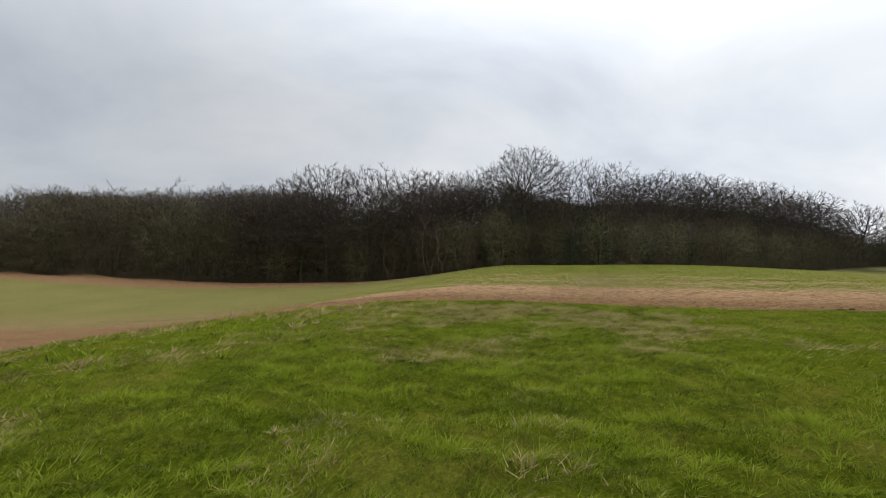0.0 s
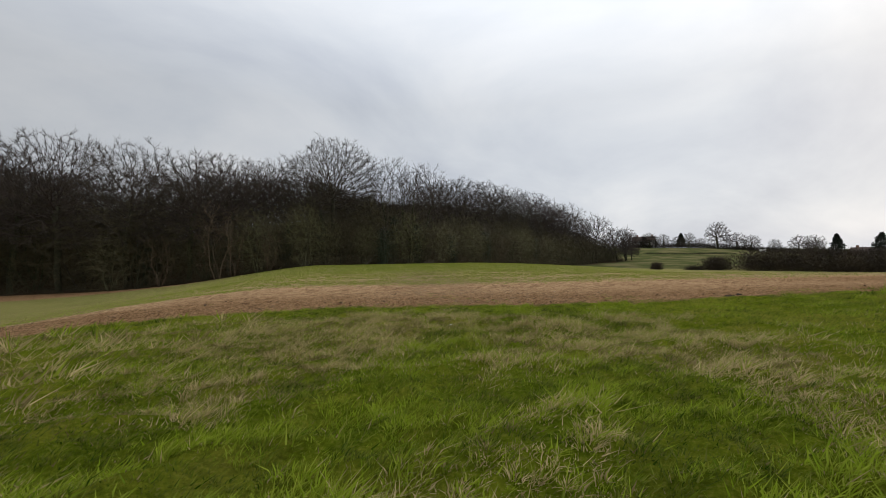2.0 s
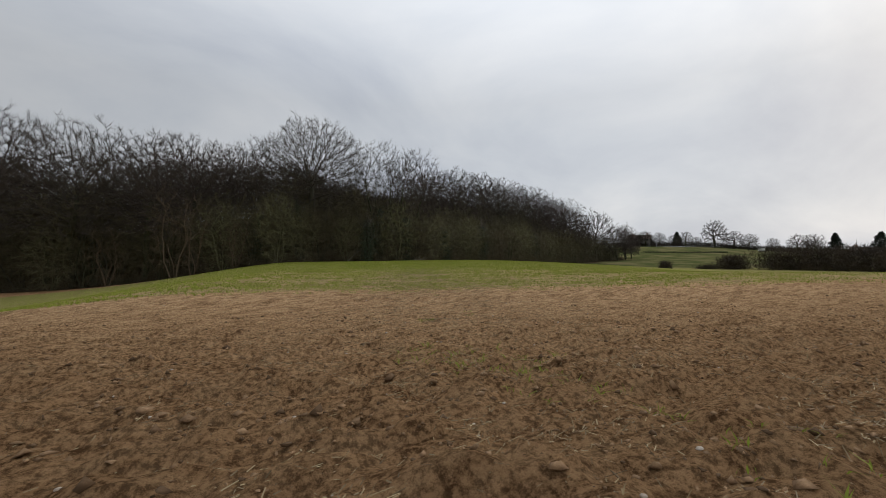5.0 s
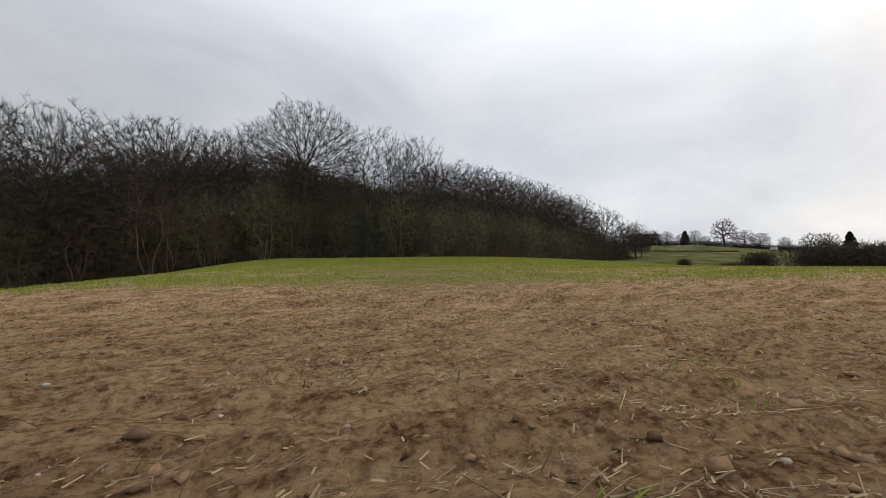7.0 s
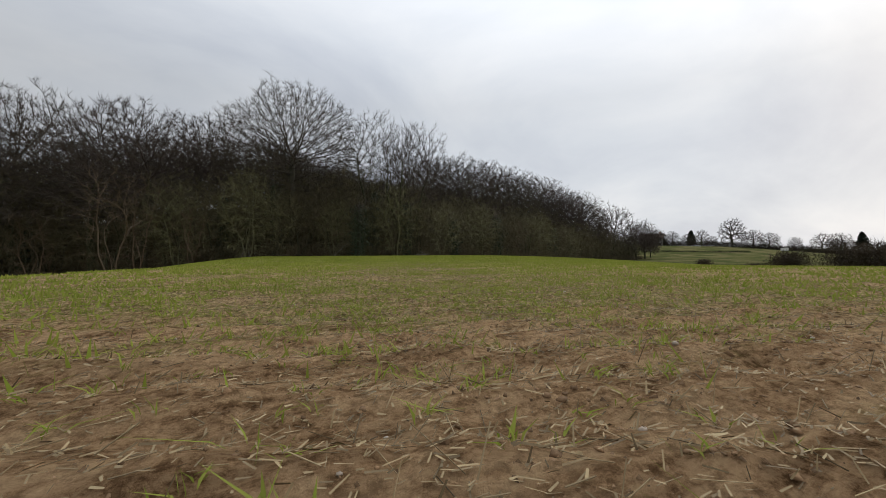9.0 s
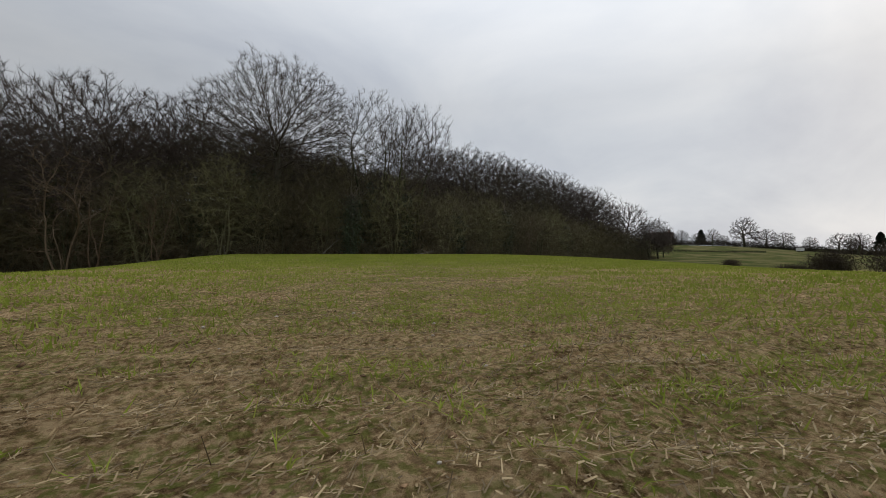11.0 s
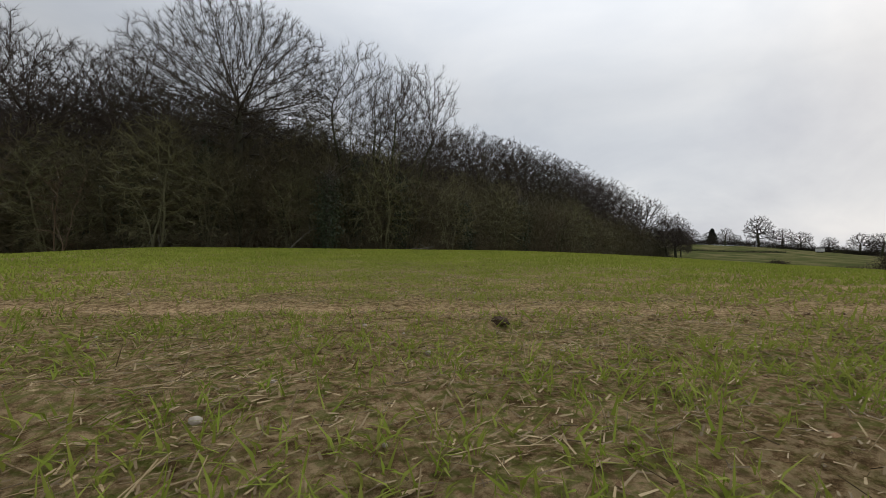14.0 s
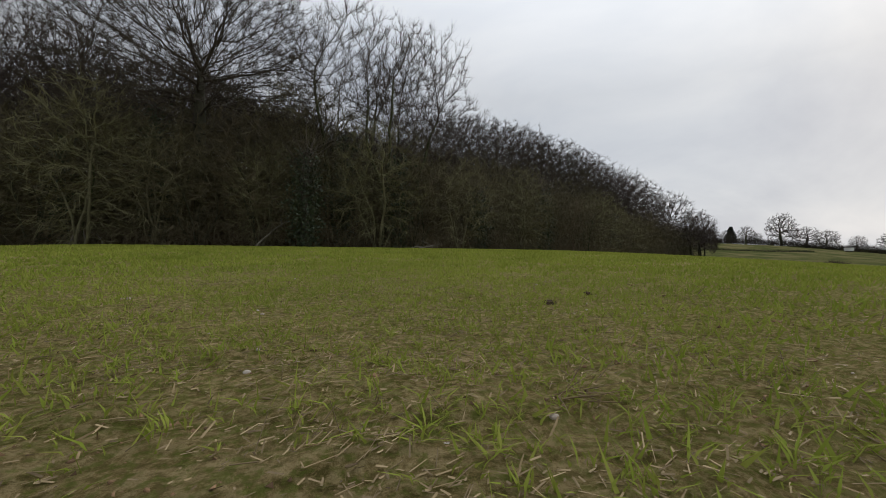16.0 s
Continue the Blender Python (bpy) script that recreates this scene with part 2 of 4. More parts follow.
def land(x, y):
    """The lie of the land, without clods and tussocks."""
    u, v = along(x, y)
    w = 0.86 * x + 0.5 * y
    z = -0.82 - 0.27 * step(11, 21, u) + 0.12 * step(26, 40, u) + 0.88 * step(40, 72, u)
    d = max(0.0, -v - 3 - 0.2 * max(u, 0.0))
    z -= 4.0 * (1 - math.exp(-((d / 20) ** 1.6))) - 2.6 * step(55, 110, d)
    z += 0.1 * step(0, 12, v) * (1 - step(12, 30, u))
    z -= 2.0 * step(4, 52, v) * step(25, 60, u)
    z += 1.3 * step(95, 130, u) * step(20, 50, v)
    z += 7.4 * step(122, 235, w) * step(15, 60, v) * (0.1 + 0.9 * step(70, 150, y))
    z += (8.0 * step(2, 20, y - wood_edge(x)) + 3.0 * step(18, 45, y - wood_edge(x))) * (1 - step(60, 112, x)) * (0.8 + 0.2 * math.sin(x * 0.11)) * (1.6 - 0.6 * step(-8, 12, x))
    return z


def grass_end(v):
    return 12.2 + 0.15 * max(v, 0) - 0.35 * max(-v - 4, 0)


def crop_start(v):
    return 25.0 + 0.1 * max(v, 0) - 0.25 * max(-v - 6, 0)


def rut(u, centre, width):
    return math.exp(-(((u - centre) / width) ** 2))


def cover_at(x, y):
    """Shares of grass, crop and wood litter; the rest is bare soil."""
    u, v = along(x, y)
    wood = step(-0.8, 0.8, y - wood_edge(x)) * (1 - step(124, 130, x))
    grass = 1 - step(-0.6, 0.6, u - grass_end(v))
    crop = step(-3, 4, u - crop_start(v))
    if x < 2:
        wide = 12 * step(-5, -28, x) * (1 - step(-75, -110, x))
        crop *= step(3 + 0.3 * wide, 7 + wide, wood_edge(x) - y)
    return grass, crop, wood


def tramline(x, y):
    """What is left of the crop where wheels have run through it."""
    u, v = along(x, y)
    line = u + 0.4 * noise.noise(Vector((x * 0.25, y * 0.25, 7)))
    return 1 - max(0.9 * rut(line, 40.55, 0.4), 0.4 * rut(line, 42.4, 0.35), 0.5 * rut(line, 31.0, 0.5)) * (1 - step(6, 18, abs(v + 1.5)))


def tracks(x, y):
    """How far the soil is pressed by wheels."""
    u, v = along(x, y)
    wander = u + 0.07 * noise.noise(Vector((x * 0.5, y * 0.5, 0)))
    broken = min(1.0, max(0.0, 0.9 + 1.0 * noise.noise(Vector((x * 0.9, y * 0.9, 5)))))
    pressed = max(rut(wander, 21.58, 0.11), 0.6 * rut(wander, 22.95, 0.09), 0.6 * rut(wander, 40.55, 0.15), 0.2 * rut(wander, 42.4, 0.15))
    return pressed * broken


def state_at(x, y):
    """Wheel tracks, the crop's growth, the far meadow, and soil darkened for damp and clod shade."""
    u, v = along(x, y)
    growth = max(step(36, 50, u), 0.95 * step(5, 20, -v) * step(25, 44, u + 0.3 * max(-v, 0)), 0.8 * step(8, 26, v) * step(30, 46, u))
    meadow = step(104, 112, 0.86 * x + 0.5 * y) * step(10, 20, v)
    damp_shade = max(1 - 0.45 * step(14, 18, u) - 0.45 * step(17, 23, u) - 0.1 * step(22, 27, u), step(-2, -12, x), step(6, 20, v) * (1 - step(24, 28, u)))
    return tracks(x, y) if -45 < v < 60 and 18 < u < 46 else 0.0, growth, meadow, damp_shade


def ground_z(x, y):
    z = land(x, y)
    u, v = along(x, y)
    if -8 < u < 75 and -40 < v < 60:
        grass, crop, wood = cover_at(x, y)
        bare = max(0.0, 1 - grass - wood)
        p = Vector((x, y, 0))
        if grass > 0.01 and u < 20:
            z += grass * (0.06 * noise.noise(p * 1.1) + 0.13 * (0.35 - abs(noise.noise(Vector((x * 1.7 + 0.6 * y, y * 2.7, 2))))) + 0.05 * noise.noise(p * 4.6))
        z += (bare - 0.8 * tracks(x, y) if 18 < u < 46 else bare) * (0.020 * noise.noise(p * 1.6) + 0.016 * noise.noise(p * 3.9) + 0.022 * noise.noise(p * 8.5))
        wander = u + 0.07 * noise.noise(Vector((x * 0.5, y * 0.5, 0)))
        z += bare * (1 - step(30, 44, u)) * 0.016 * math.sin(17.0 * (u + 0.06 * noise.noise(p * 0.7) + 0.03 * noise.noise(p * 2.3)))
        tilled = bare * (1 - step(16.5, 20.5, u))
        if tilled > 0.01:
            z += tilled * (0.05 * noise.noise(p * 5.2 + Vector((3, 0, 0))) + 0.06 * noise.noise(Vector((x * 4 + u * 5, y * 4 + u * 9, 4))))
        z -= bare * (0.04 * rut(wander, 21.58, 0.16) + 0.035 * rut(wander, 22.95, 0.14) + 0.035 * rut(wander, 40.55, 0.18) + 0.02 * rut(wander, 42.4, 0.2))
        z -= 0.09 * math.exp(-((x - 14.95) ** 2 + (y - 36.85) ** 2) / 0.012)
        rough = 0.6 + 1.2 * noise.noise(p * 2.6)
        z += bare * rough * (0.07 * rut(wander, 21.85, 0.10) + 0.02 * rut(wander, 21.25, 0.1) + 0.02 * rut(wander, 22.7, 0.1) + 0.07 * rut(wander, 23.25, 0.11) + 0.035 * rut(wander, 24.4, 0.13))
    return z


def mesh_of(name, verts, tris, mat, smooth=False):
    verts, tris = np.asarray(verts, np.float32), np.asarray(tris, np.int32)
    me = bpy.data.meshes.new(name)
    me.vertices.add(len(verts))
    me.vertices.foreach_set("co", verts.ravel())
    me.loops.add(tris.size)
    me.loops.foreach_set("vertex_index", tris.ravel())
    me.polygons.add(len(tris))
    me.polygons.foreach_set("loop_start", np.arange(0, tris.size, tris.shape[1], dtype=np.int32))
    if smooth:
        me.polygons.foreach_set("use_smooth", np.ones(len(tris), bool))
    me.update(calc_edges=True)
    me.materials.append(mat)
    return me


def spread(fine, reach, near, far):
    """Even steps within the reach, then steps that grow."""
    lo, hi = reach
    line = list(np.arange(lo, hi, fine))
    a, s = lo, fine
    while a > near:
        s *= 1.10 if a > -40 else 1.22
        a -= s
        line.insert(0, a)
    a, s = hi, fine
    while a < far:
        line.append(a)
        s *= 1.22 if a > 80 else 1.10
        a += s
    return line


def make_ground():
    us = [u for u in spread(0.12, (0.5, 12.0), -3000, 12.0)] + spread(0.065, (12.05, 47), 12.0, 3500)
    vs = spread(0.065, (-4.3, 2.2), -3500, 3500)
    verts, cover, state = [], [], []
    for u in us:
        for v in vs:
            x, y = place(u, v)
            verts.append((x, y, ground_z(x, y)))
            cover.append((*cover_at(x, y), tramline(x, y)))
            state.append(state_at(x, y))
    n = len(vs)
    i = np.arange(len(us) - 1)[:, None] * n + np.arange(n - 1)[None, :]
    i = i.ravel()
    quads = np.stack([i, i + n, i + n + 1, i + 1], 1)
    me = mesh_of("ground", verts, quads, GROUND, True)
    a = me.attributes.new("cover", "FLOAT_COLOR", "POINT")
    a.data.foreach_set("color", np.asarray(cover, np.float32).ravel())
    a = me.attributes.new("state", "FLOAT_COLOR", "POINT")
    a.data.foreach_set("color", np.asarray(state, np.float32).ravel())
    if me.polygons[0].normal.z < 0:
        me.flip_normals()
    tagged(new("ground", me), "rolling farmland of rough grass, bare soil and young crop", "ground", kind="structure")


make_ground()


# ---- trees ----
def tubes(p0, p1, r0, r1, sides):
    """Tapered tubes from p0 to p1, as vertices and triangles."""
    n = len(p0)
    d = p1 - p0
    d /= np.linalg.norm(d, axis=1, keepdims=True) + 1e-9
    ref = np.where(np.abs(d[:, 2:3]) < 0.9, np.array([[0, 0, 1.0]]), np.array([[1.0, 0, 0]]))
    a = np.cross(d, ref)
    a /= np.linalg.norm(a, axis=1, keepdims=True)
    b = np.cross(d, a)
    ang = np.arange(sides) * 2 * np.pi / sides
    ring = a[:, None, :] * np.cos(ang)[None, :, None] + b[:, None, :] * np.sin(ang)[None, :, None]
    v = np.concatenate([p0[:, None] + ring * r0[:, None, None], p1[:, None] + ring * r1[:, None, None]], 1).reshape(-1, 3)
    k = np.arange(sides)
    k2 = (k + 1) % sides
    one = np.concatenate([np.stack([k, k2, sides + k2], 1), np.stack([k, sides + k2, sides + k], 1)])
    f = (one[None] + (np.arange(n) * 2 * sides)[:, None, None]).reshape(-1, 3)
    return v, f


def spikes(p0, p1, r0):
    """Pointed three-sided twigs."""
    n = len(p0)
    v, _ = tubes(p0, p1, r0, r0 * 0, 3)
    v = v.reshape(n, 6, 3)[:, :4].reshape(-1, 3)
    one = np.array([[0, 1, 3], [1, 2, 3], [2, 0, 3]])
    return v, (one[None] + (np.arange(n) * 4)[:, None, None]).reshape(-1, 3)


def slivers(rng, p0, p1, half):
    """The finest twigs: one narrow pointed face each."""
    n = len(p0)
    d = p1 - p0
    side = np.cross(d, rng.normal(0, 1, (n, 3)))
    side *= half[:, None] / (np.linalg.norm(side, axis=1, keepdims=True) + 1e-9)
    v = np.stack([p0 - side, p0 + side, p1], 1).reshape(-1, 3)
    return v, np.arange(3 * n).reshape(-1, 3)


def join(pieces):
    vs, fs, at = [], [], 0
    for v, f in pieces:
        vs.append(v)
        fs.append(f + at)
        at += len(v)
    return np.concatenate(vs), np.concatenate(fs)


def unit(a):
    return a / (np.linalg.norm(a, axis=-1, keepdims=True) + 1e-9)


def crown_points(rng, seed, n, middle, radii, low=-0.5, shell=2.6, lumps=0.16):
    """Points spread through a lumpy dome, thicker towards its outside."""
    way = unit(rng.normal(0, 1, (4 * n, 3)))
    way = way[way[:, 2] > low][:n]
    lump = np.array([1 + lumps * noise.noise(Vector(w) * 2.3 + Vector((seed, 0, 0))) + 0.6 * lumps * noise.noise(Vector(w) * 5.0 + Vector((0, seed, 0))) for w in way])
    far = rng.random(len(way)) ** (1 / shell)
    return way * (lump * far)[:, None] * np.array(radii) + np.array(middle)


def nearest(points, nodes):
    """For each point the nearest node and its distance."""
    nodes = nodes.astype(np.float32)
    gap = (points * points).sum(1)[:, None] + (nodes * nodes).sum(1)[None] - 2 * points @ nodes.T
    best = gap.argmin(1)
    return best, np.sqrt(np.maximum(gap[np.arange(len(points)), best], 0))


def grow(rng, stems, points, step_size, reach, kill, bias=0.0, wobble=0.10, rounds=80):
    """Branches that grow from the stems towards the points, each point drawing the nearest one on. Nodes, their parents, stem nodes."""
    nodes, parent = [], []
    for line in stems:
        for k, p in enumerate(line):
            parent.append(len(nodes) - 1 if k else -1)
            nodes.append(p)
    nodes, parent = np.array(nodes, float), list(parent)
    first = len(nodes)
    points = points.astype(np.float32)
    near, dist = nearest(points, nodes)
    children = np.zeros(200000, int)
    for _ in range(rounds):
        alive = dist > kill
        points, near, dist = points[alive], near[alive], dist[alive]
        pull = dist < reach
        if not pull.any():
            break
        total = np.zeros((len(nodes), 3))
        np.add.at(total, near[pull], unit(points[pull] - nodes[near[pull]]))
        who = np.unique(near[pull])
        who = who[children[who] < 3]
        if not len(who):
            break
        before = np.array([parent[i] if parent[i] >= 0 else i for i in who])
        onward = unit(nodes[who] - nodes[before] + 1e-6)
        way = unit(unit(total[who]) + 0.30 * onward + rng.normal(0, wobble, (len(who), 3)) + np.array([0, 0, bias]))
        fresh = nodes[who] + way * step_size * rng.uniform(0.8, 1.2, (len(who), 1))
        children[who] += 1
        at = len(nodes)
        nodes = np.concatenate([nodes, fresh])
        parent += list(who)
        best, low = nearest(points, fresh)
        closer = low < dist
        near, dist = np.where(closer, at + best, near), np.where(closer, low, dist)
    return nodes, np.array(parent), first


def tree_meshes(rng, grown, tip, power, thickest, twigs, twig_size, gauge, mats, rise=0.10, spray=0.42):
    """Trunk and crown: tubes along all branches, whose thickness adds up from the tips, and fine twigs on the thin ones."""
    nodes, parent, first = grown
    n = len(nodes)
    load = np.zeros(n)
    for i in range(n - 1, -1, -1):
        if load[i] == 0:
            load[i] = 1
        if parent[i] >= 0:
            load[parent[i]] += load[i]
    rad = np.minimum(tip * (load / 1.5) ** power, thickest)
    own = np.arange(n)[parent >= 0]
    up = parent[own]
    r0, r1 = np.minimum(rad[up], rad[own] * 1.4), rad[own]
    a, b = nodes[up], nodes[own]
    b = b + (b - a) * 0.05
    stem = own < first
    pieces = []
    for pick, sides in ((~stem & (r1 > 0.05), 5), (~stem & (r1 <= 0.05), 3)):
        if pick.any():
            pieces.append(tubes(a[pick], b[pick], r0[pick], r1[pick], sides))
    thin = own[(~stem) & (r1 < tip * 6)]
    k = np.repeat(thin, twigs)
    m = len(k)
    t = rng.random((m, 1))
    p = nodes[parent[k]] * (1 - t) + nodes[k] * t
    outward = unit(nodes[k] - np.array([0, 0, nodes[:, 2].max() * 0.45]))
    way = unit(0.6 * unit(nodes[k] - nodes[parent[k]]) + 0.6 * outward + rng.normal(0, spray, (m, 3)) + np.array([0, 0, rise]))
    pieces.append(slivers(rng, p, p + way * twig_size * rng.uniform(0.4, 1.2, (m, 1)), rng.uniform(*gauge, m)))
    return mesh_of("trunk", *tubes(a[stem], b[stem], r0[stem], r1[stem], 9), mats[0], True), mesh_of("crown", *join(pieces), mats[1])


def stem_path(rng, start, way, length, step_size, sway, rise=0.05):
    pts, d = [np.array(start, float)], unit(np.array(way, float))
    for _ in range(int(length / step_size)):
        d = unit(d + rng.normal(0, sway, 3) + np.array([0, 0, rise]))
        pts.append(pts[-1] + d * step_size)
    return pts


def oak(seed, height=20.0, radius=7.0, clear=0.30, points=1700, step_size=0.5, twigs=3, gauge=(0.007, 0.013), tip=0.012, thickest=0.42, twig_size=0.8):
    """A single trunk with limbs that spread to all sides under a broad dome."""
    rng = np.random.default_rng(seed)
    stem = stem_path(rng, (0, 0, -0.4), (rng.normal(0, 0.03), rng.normal(0, 0.03), 1), height * (clear + 0.34), step_size, 0.05)
    low = height * clear
    cloud = crown_points(rng, seed, points, (0, 0, low + (height - low) * 0.34), (radius * 0.97, radius * 0.97, (height - low) * 0.60), -0.55)
    grown = grow(rng, [stem], cloud, step_size, radius * 0.55, step_size * 1.15, 0.03, 0.17)
    return tree_meshes(rng, grown, tip, 0.49, thickest, twigs, twig_size, gauge, (BARK, TWIG))


def ash(seed, height=15.0, radius=3.6, stems=3, points=800, step_size=0.5, twigs=3, gauge=(0.007, 0.013)):
    """Several swaying stems that rise together, with upswept sprays."""
    rng = np.random.default_rng(seed)
    lines = []
    for k in range(stems):
        a = 6.283 * k / stems + rng.uniform(0, 1)
        lean = rng.uniform(0.06, 0.24)
        lines.append(stem_path(rng, (math.cos(a) * 0.2, math.sin(a) * 0.2, -0.4), (math.cos(a) * lean, math.sin(a) * lean, 1), height * rng.uniform(0.55, 0.72), step_size, 0.10, 0.04))
    cloud = crown_points(rng, seed, points, (0, 0, height * 0.63), (radius, radius, height * 0.33), -0.9, 2.2, 0.3)
    grown = grow(rng, lines, cloud, step_size, 3.0, step_size * 1.15, 0.14, 0.16)
    return tree_meshes(rng, grown, 0.009, 0.46, 0.20, twigs, 0.7, gauge, (BARK, TWIG), 0.30, 0.42)


def scrub_tree(seed, height=9.0, radius=3.0, stems=5, points=360, step_size=0.55, twigs=4, mats=None, gauge=(0.011, 0.020), droop=0.0, tip=0.013):
    """Several leaning stems from one stool, twiggy down to the ground."""
    rng = np.random.default_rng(seed)
    lines = []
    for k in range(stems):
        a = 6.283 * k / stems + rng.uniform(0, 1)
        lean = rng.uniform(0.10, 0.5)
        lines.append(stem_path(rng, (math.cos(a) * 0.15, math.sin(a) * 0.15, -0.25), (math.cos(a) * lean, math.sin(a) * lean, 1), height * rng.uniform(0.45, 0.7), step_size, 0.12, 0.03))
    cloud = crown_points(rng, seed, points, (0, 0, height * 0.50), (radius, radius, height * 0.50), -0.92, 2.4, 0.34)
    grown = grow(rng, lines, cloud, step_size, 2.8, step_size * 1.1, 0.04 - droop, 0.22)
    return tree_meshes(rng, grown, tip, 0.42, 0.13, twigs, 0.95, gauge, mats or (BARK, SCRUB_TWIG), 0.15 - 2.2 * droop, 0.6)


def stem_line(rng, height, lean=0.03, stride=0.7):
    pts, x, y = [], 0.0, 0.0
    for k in range(int(height / stride) + 1):
        pts.append((x, y, k * stride - 0.25))
        x += rng.normal(0, lean)
        y += rng.normal(0, lean)
    return np.array(pts)


def plant(name, meshes, height):
    root = new(name)
    for me in meshes:
        ob = new(me.name.split(".")[0], me)
        ob.parent = root
    root["height"] = height
    return root


TREE_NO = [0]


def set_tree(kind, x, y, height, label, group, wide=1.0, spin=None, category="tree", sink=0.0):
    """Plants a tree of a kind; the first of each kind is the one that was built."""
    rng = random.Random(TREE_NO[0])
    TREE_NO[0] += 1
    s = height / kind["height"]
    turn = rng.uniform(0, 6.283) if spin is None else spin
    m = Matrix.Translation((x, y, land(x, y) - sink)) @ Matrix.Rotation(turn, 4, "Z") @ Matrix.Rotation(rng.gauss(0, 0.03), 4, "X") @ Matrix.Diagonal((s * wide, s * wide, s, 1))
    if kind["fresh"]:
        ob = kind["root"]
        ob.matrix_basis = m
        kind["fresh"] = False
    else:
        ob = kind["root"].copy()
        scene.collection.objects.link(ob)
        ob.matrix_basis = m
        for child in kind["root"].children:
            c = child.copy()
            scene.collection.objects.link(c)
            c.parent = ob
            c.matrix_parent_inverse = child.matrix_parent_inverse
    return tagged(ob, label, category, group)


def kind_of(name, meshes, height):
    return {"root": plant(name, meshes, height), "height": height, "fresh": True}


BIG_OAK = kind_of("oak_tree", oak(11, 18.0, 8.2, 0.22, 13000, 0.35, 7, (0.006, 0.010), 0.0085, 0.62, 0.60), 18.0)
OAKS = [kind_of("oak_tree", oak(20 + k, 17.0, 6.4 + 0.6 * k, 0.22, 5600, 0.44, 6, (0.009, 0.015), 0.011, 0.42, 0.70), 17.0) for k in range(3)]
ASHES = [kind_of("ash_tree", ash(40 + k, 15.0, 3.5 + 0.4 * k, 3, 2600, 0.42, 6, (0.006, 0.011)), 15.0) for k in range(3)]
SCRUBS = [kind_of("scrub_tree", scrub_tree(60 + k, 9.0, 2.9 + 0.3 * k, 5, 900, 0.5, 4), 9.0) for k in range(5)]
MOSSY = [kind_of("mossy_tree", scrub_tree(70 + k, 9.0, 3.0, 4, 1100, 0.42, 4, (MOSS_BARK, MOSS_TWIG), (0.009, 0.017), 0.10), 9.0) for k in range(2)]
DEAD = [kind_of("dead_tree", scrub_tree(80 + k, 8.0, 2.2, 3, 200, 0.42, 2, (RUSTY_BARK, RUSTY_BARK), (0.008, 0.013), 0.0, 0.014), 8.0) for k in range(2)]

OAK_LABEL = "bare winter oak with a broad domed crown of dark twigs"
ASH_LABEL = "bare upright winter ash with thin ascending grey-brown branches"
SCRUB_LABEL = "tangled bare scrub tree with several mossy leaning stems"

set_tree(BIG_OAK, 15.0, 74.7, 21.6 - land(15.0, 74.7), "large bare winter oak with a wide dome standing above the wood", "oaks of the wood", 1.0, 0.4)

# tall trees that stand above the rest: place and height of the top
TALL = (
    (-38.6, 96, 19.4, "o"), (-30, 93, 20.4, "o"), (-23.8, 91, 23.0, "o"), (-14.5, 87, 21.6, "o"), (-6, 84, 19.8, "o"),
    (0, 80, 18.8, "o"), (4.5, 83, 19.2, "o"), (8.0, 79, 18.6, "a"), (23.8, 70.5, 18.2, "a"), (27.0, 70.0, 17.2, "a"), (30.0, 71.0, 17.4, "a"),
    (52, 97, 22.6, "o"), (60, 97, 22.2, "o"), (68, 99, 21.6, "o"), (76, 101, 21.0, "o"), (84, 103, 20.2, "o"), (92, 103.5, 18.8, "o"), (44, 92, 20.0, "o"), (37, 82, 16.4, "o"), (46, 82, 16.2, "o"), (55, 85, 16.4, "o"), (64, 88, 16.2, "o"), (73, 91, 16.0, "o"), (82, 94.5, 15.6, "o"), (90, 97.5, 14.8, "o"), (-46, 97, 18.0, "o"),
)
for k, (x, y, top, sort) in enumerate(TALL):
    kinds, label = (OAKS, OAK_LABEL) if sort == "o" else (ASHES, ASH_LABEL)
    set_tree(kinds[k % 3], x, y, top - land(x, y), label, "oaks of the wood" if sort == "o" else "ash trees of the wood", (1.2 if x > 35 else 0.95) if sort == "o" else 1.0)


def edge_points(spacing, x0=-120.0, x1=126.0):
    """Points along the wood's edge, with the way into the wood."""
    x = x0
    while x < x1:
        y = wood_edge(x)
        dx, dy = 1.0, wood_edge(x + 0.5) - wood_edge(x - 0.5)
        q = math.hypot(dx, dy)
        yield x, y, -dy / q, dx / q
        x += spacing * dx / q


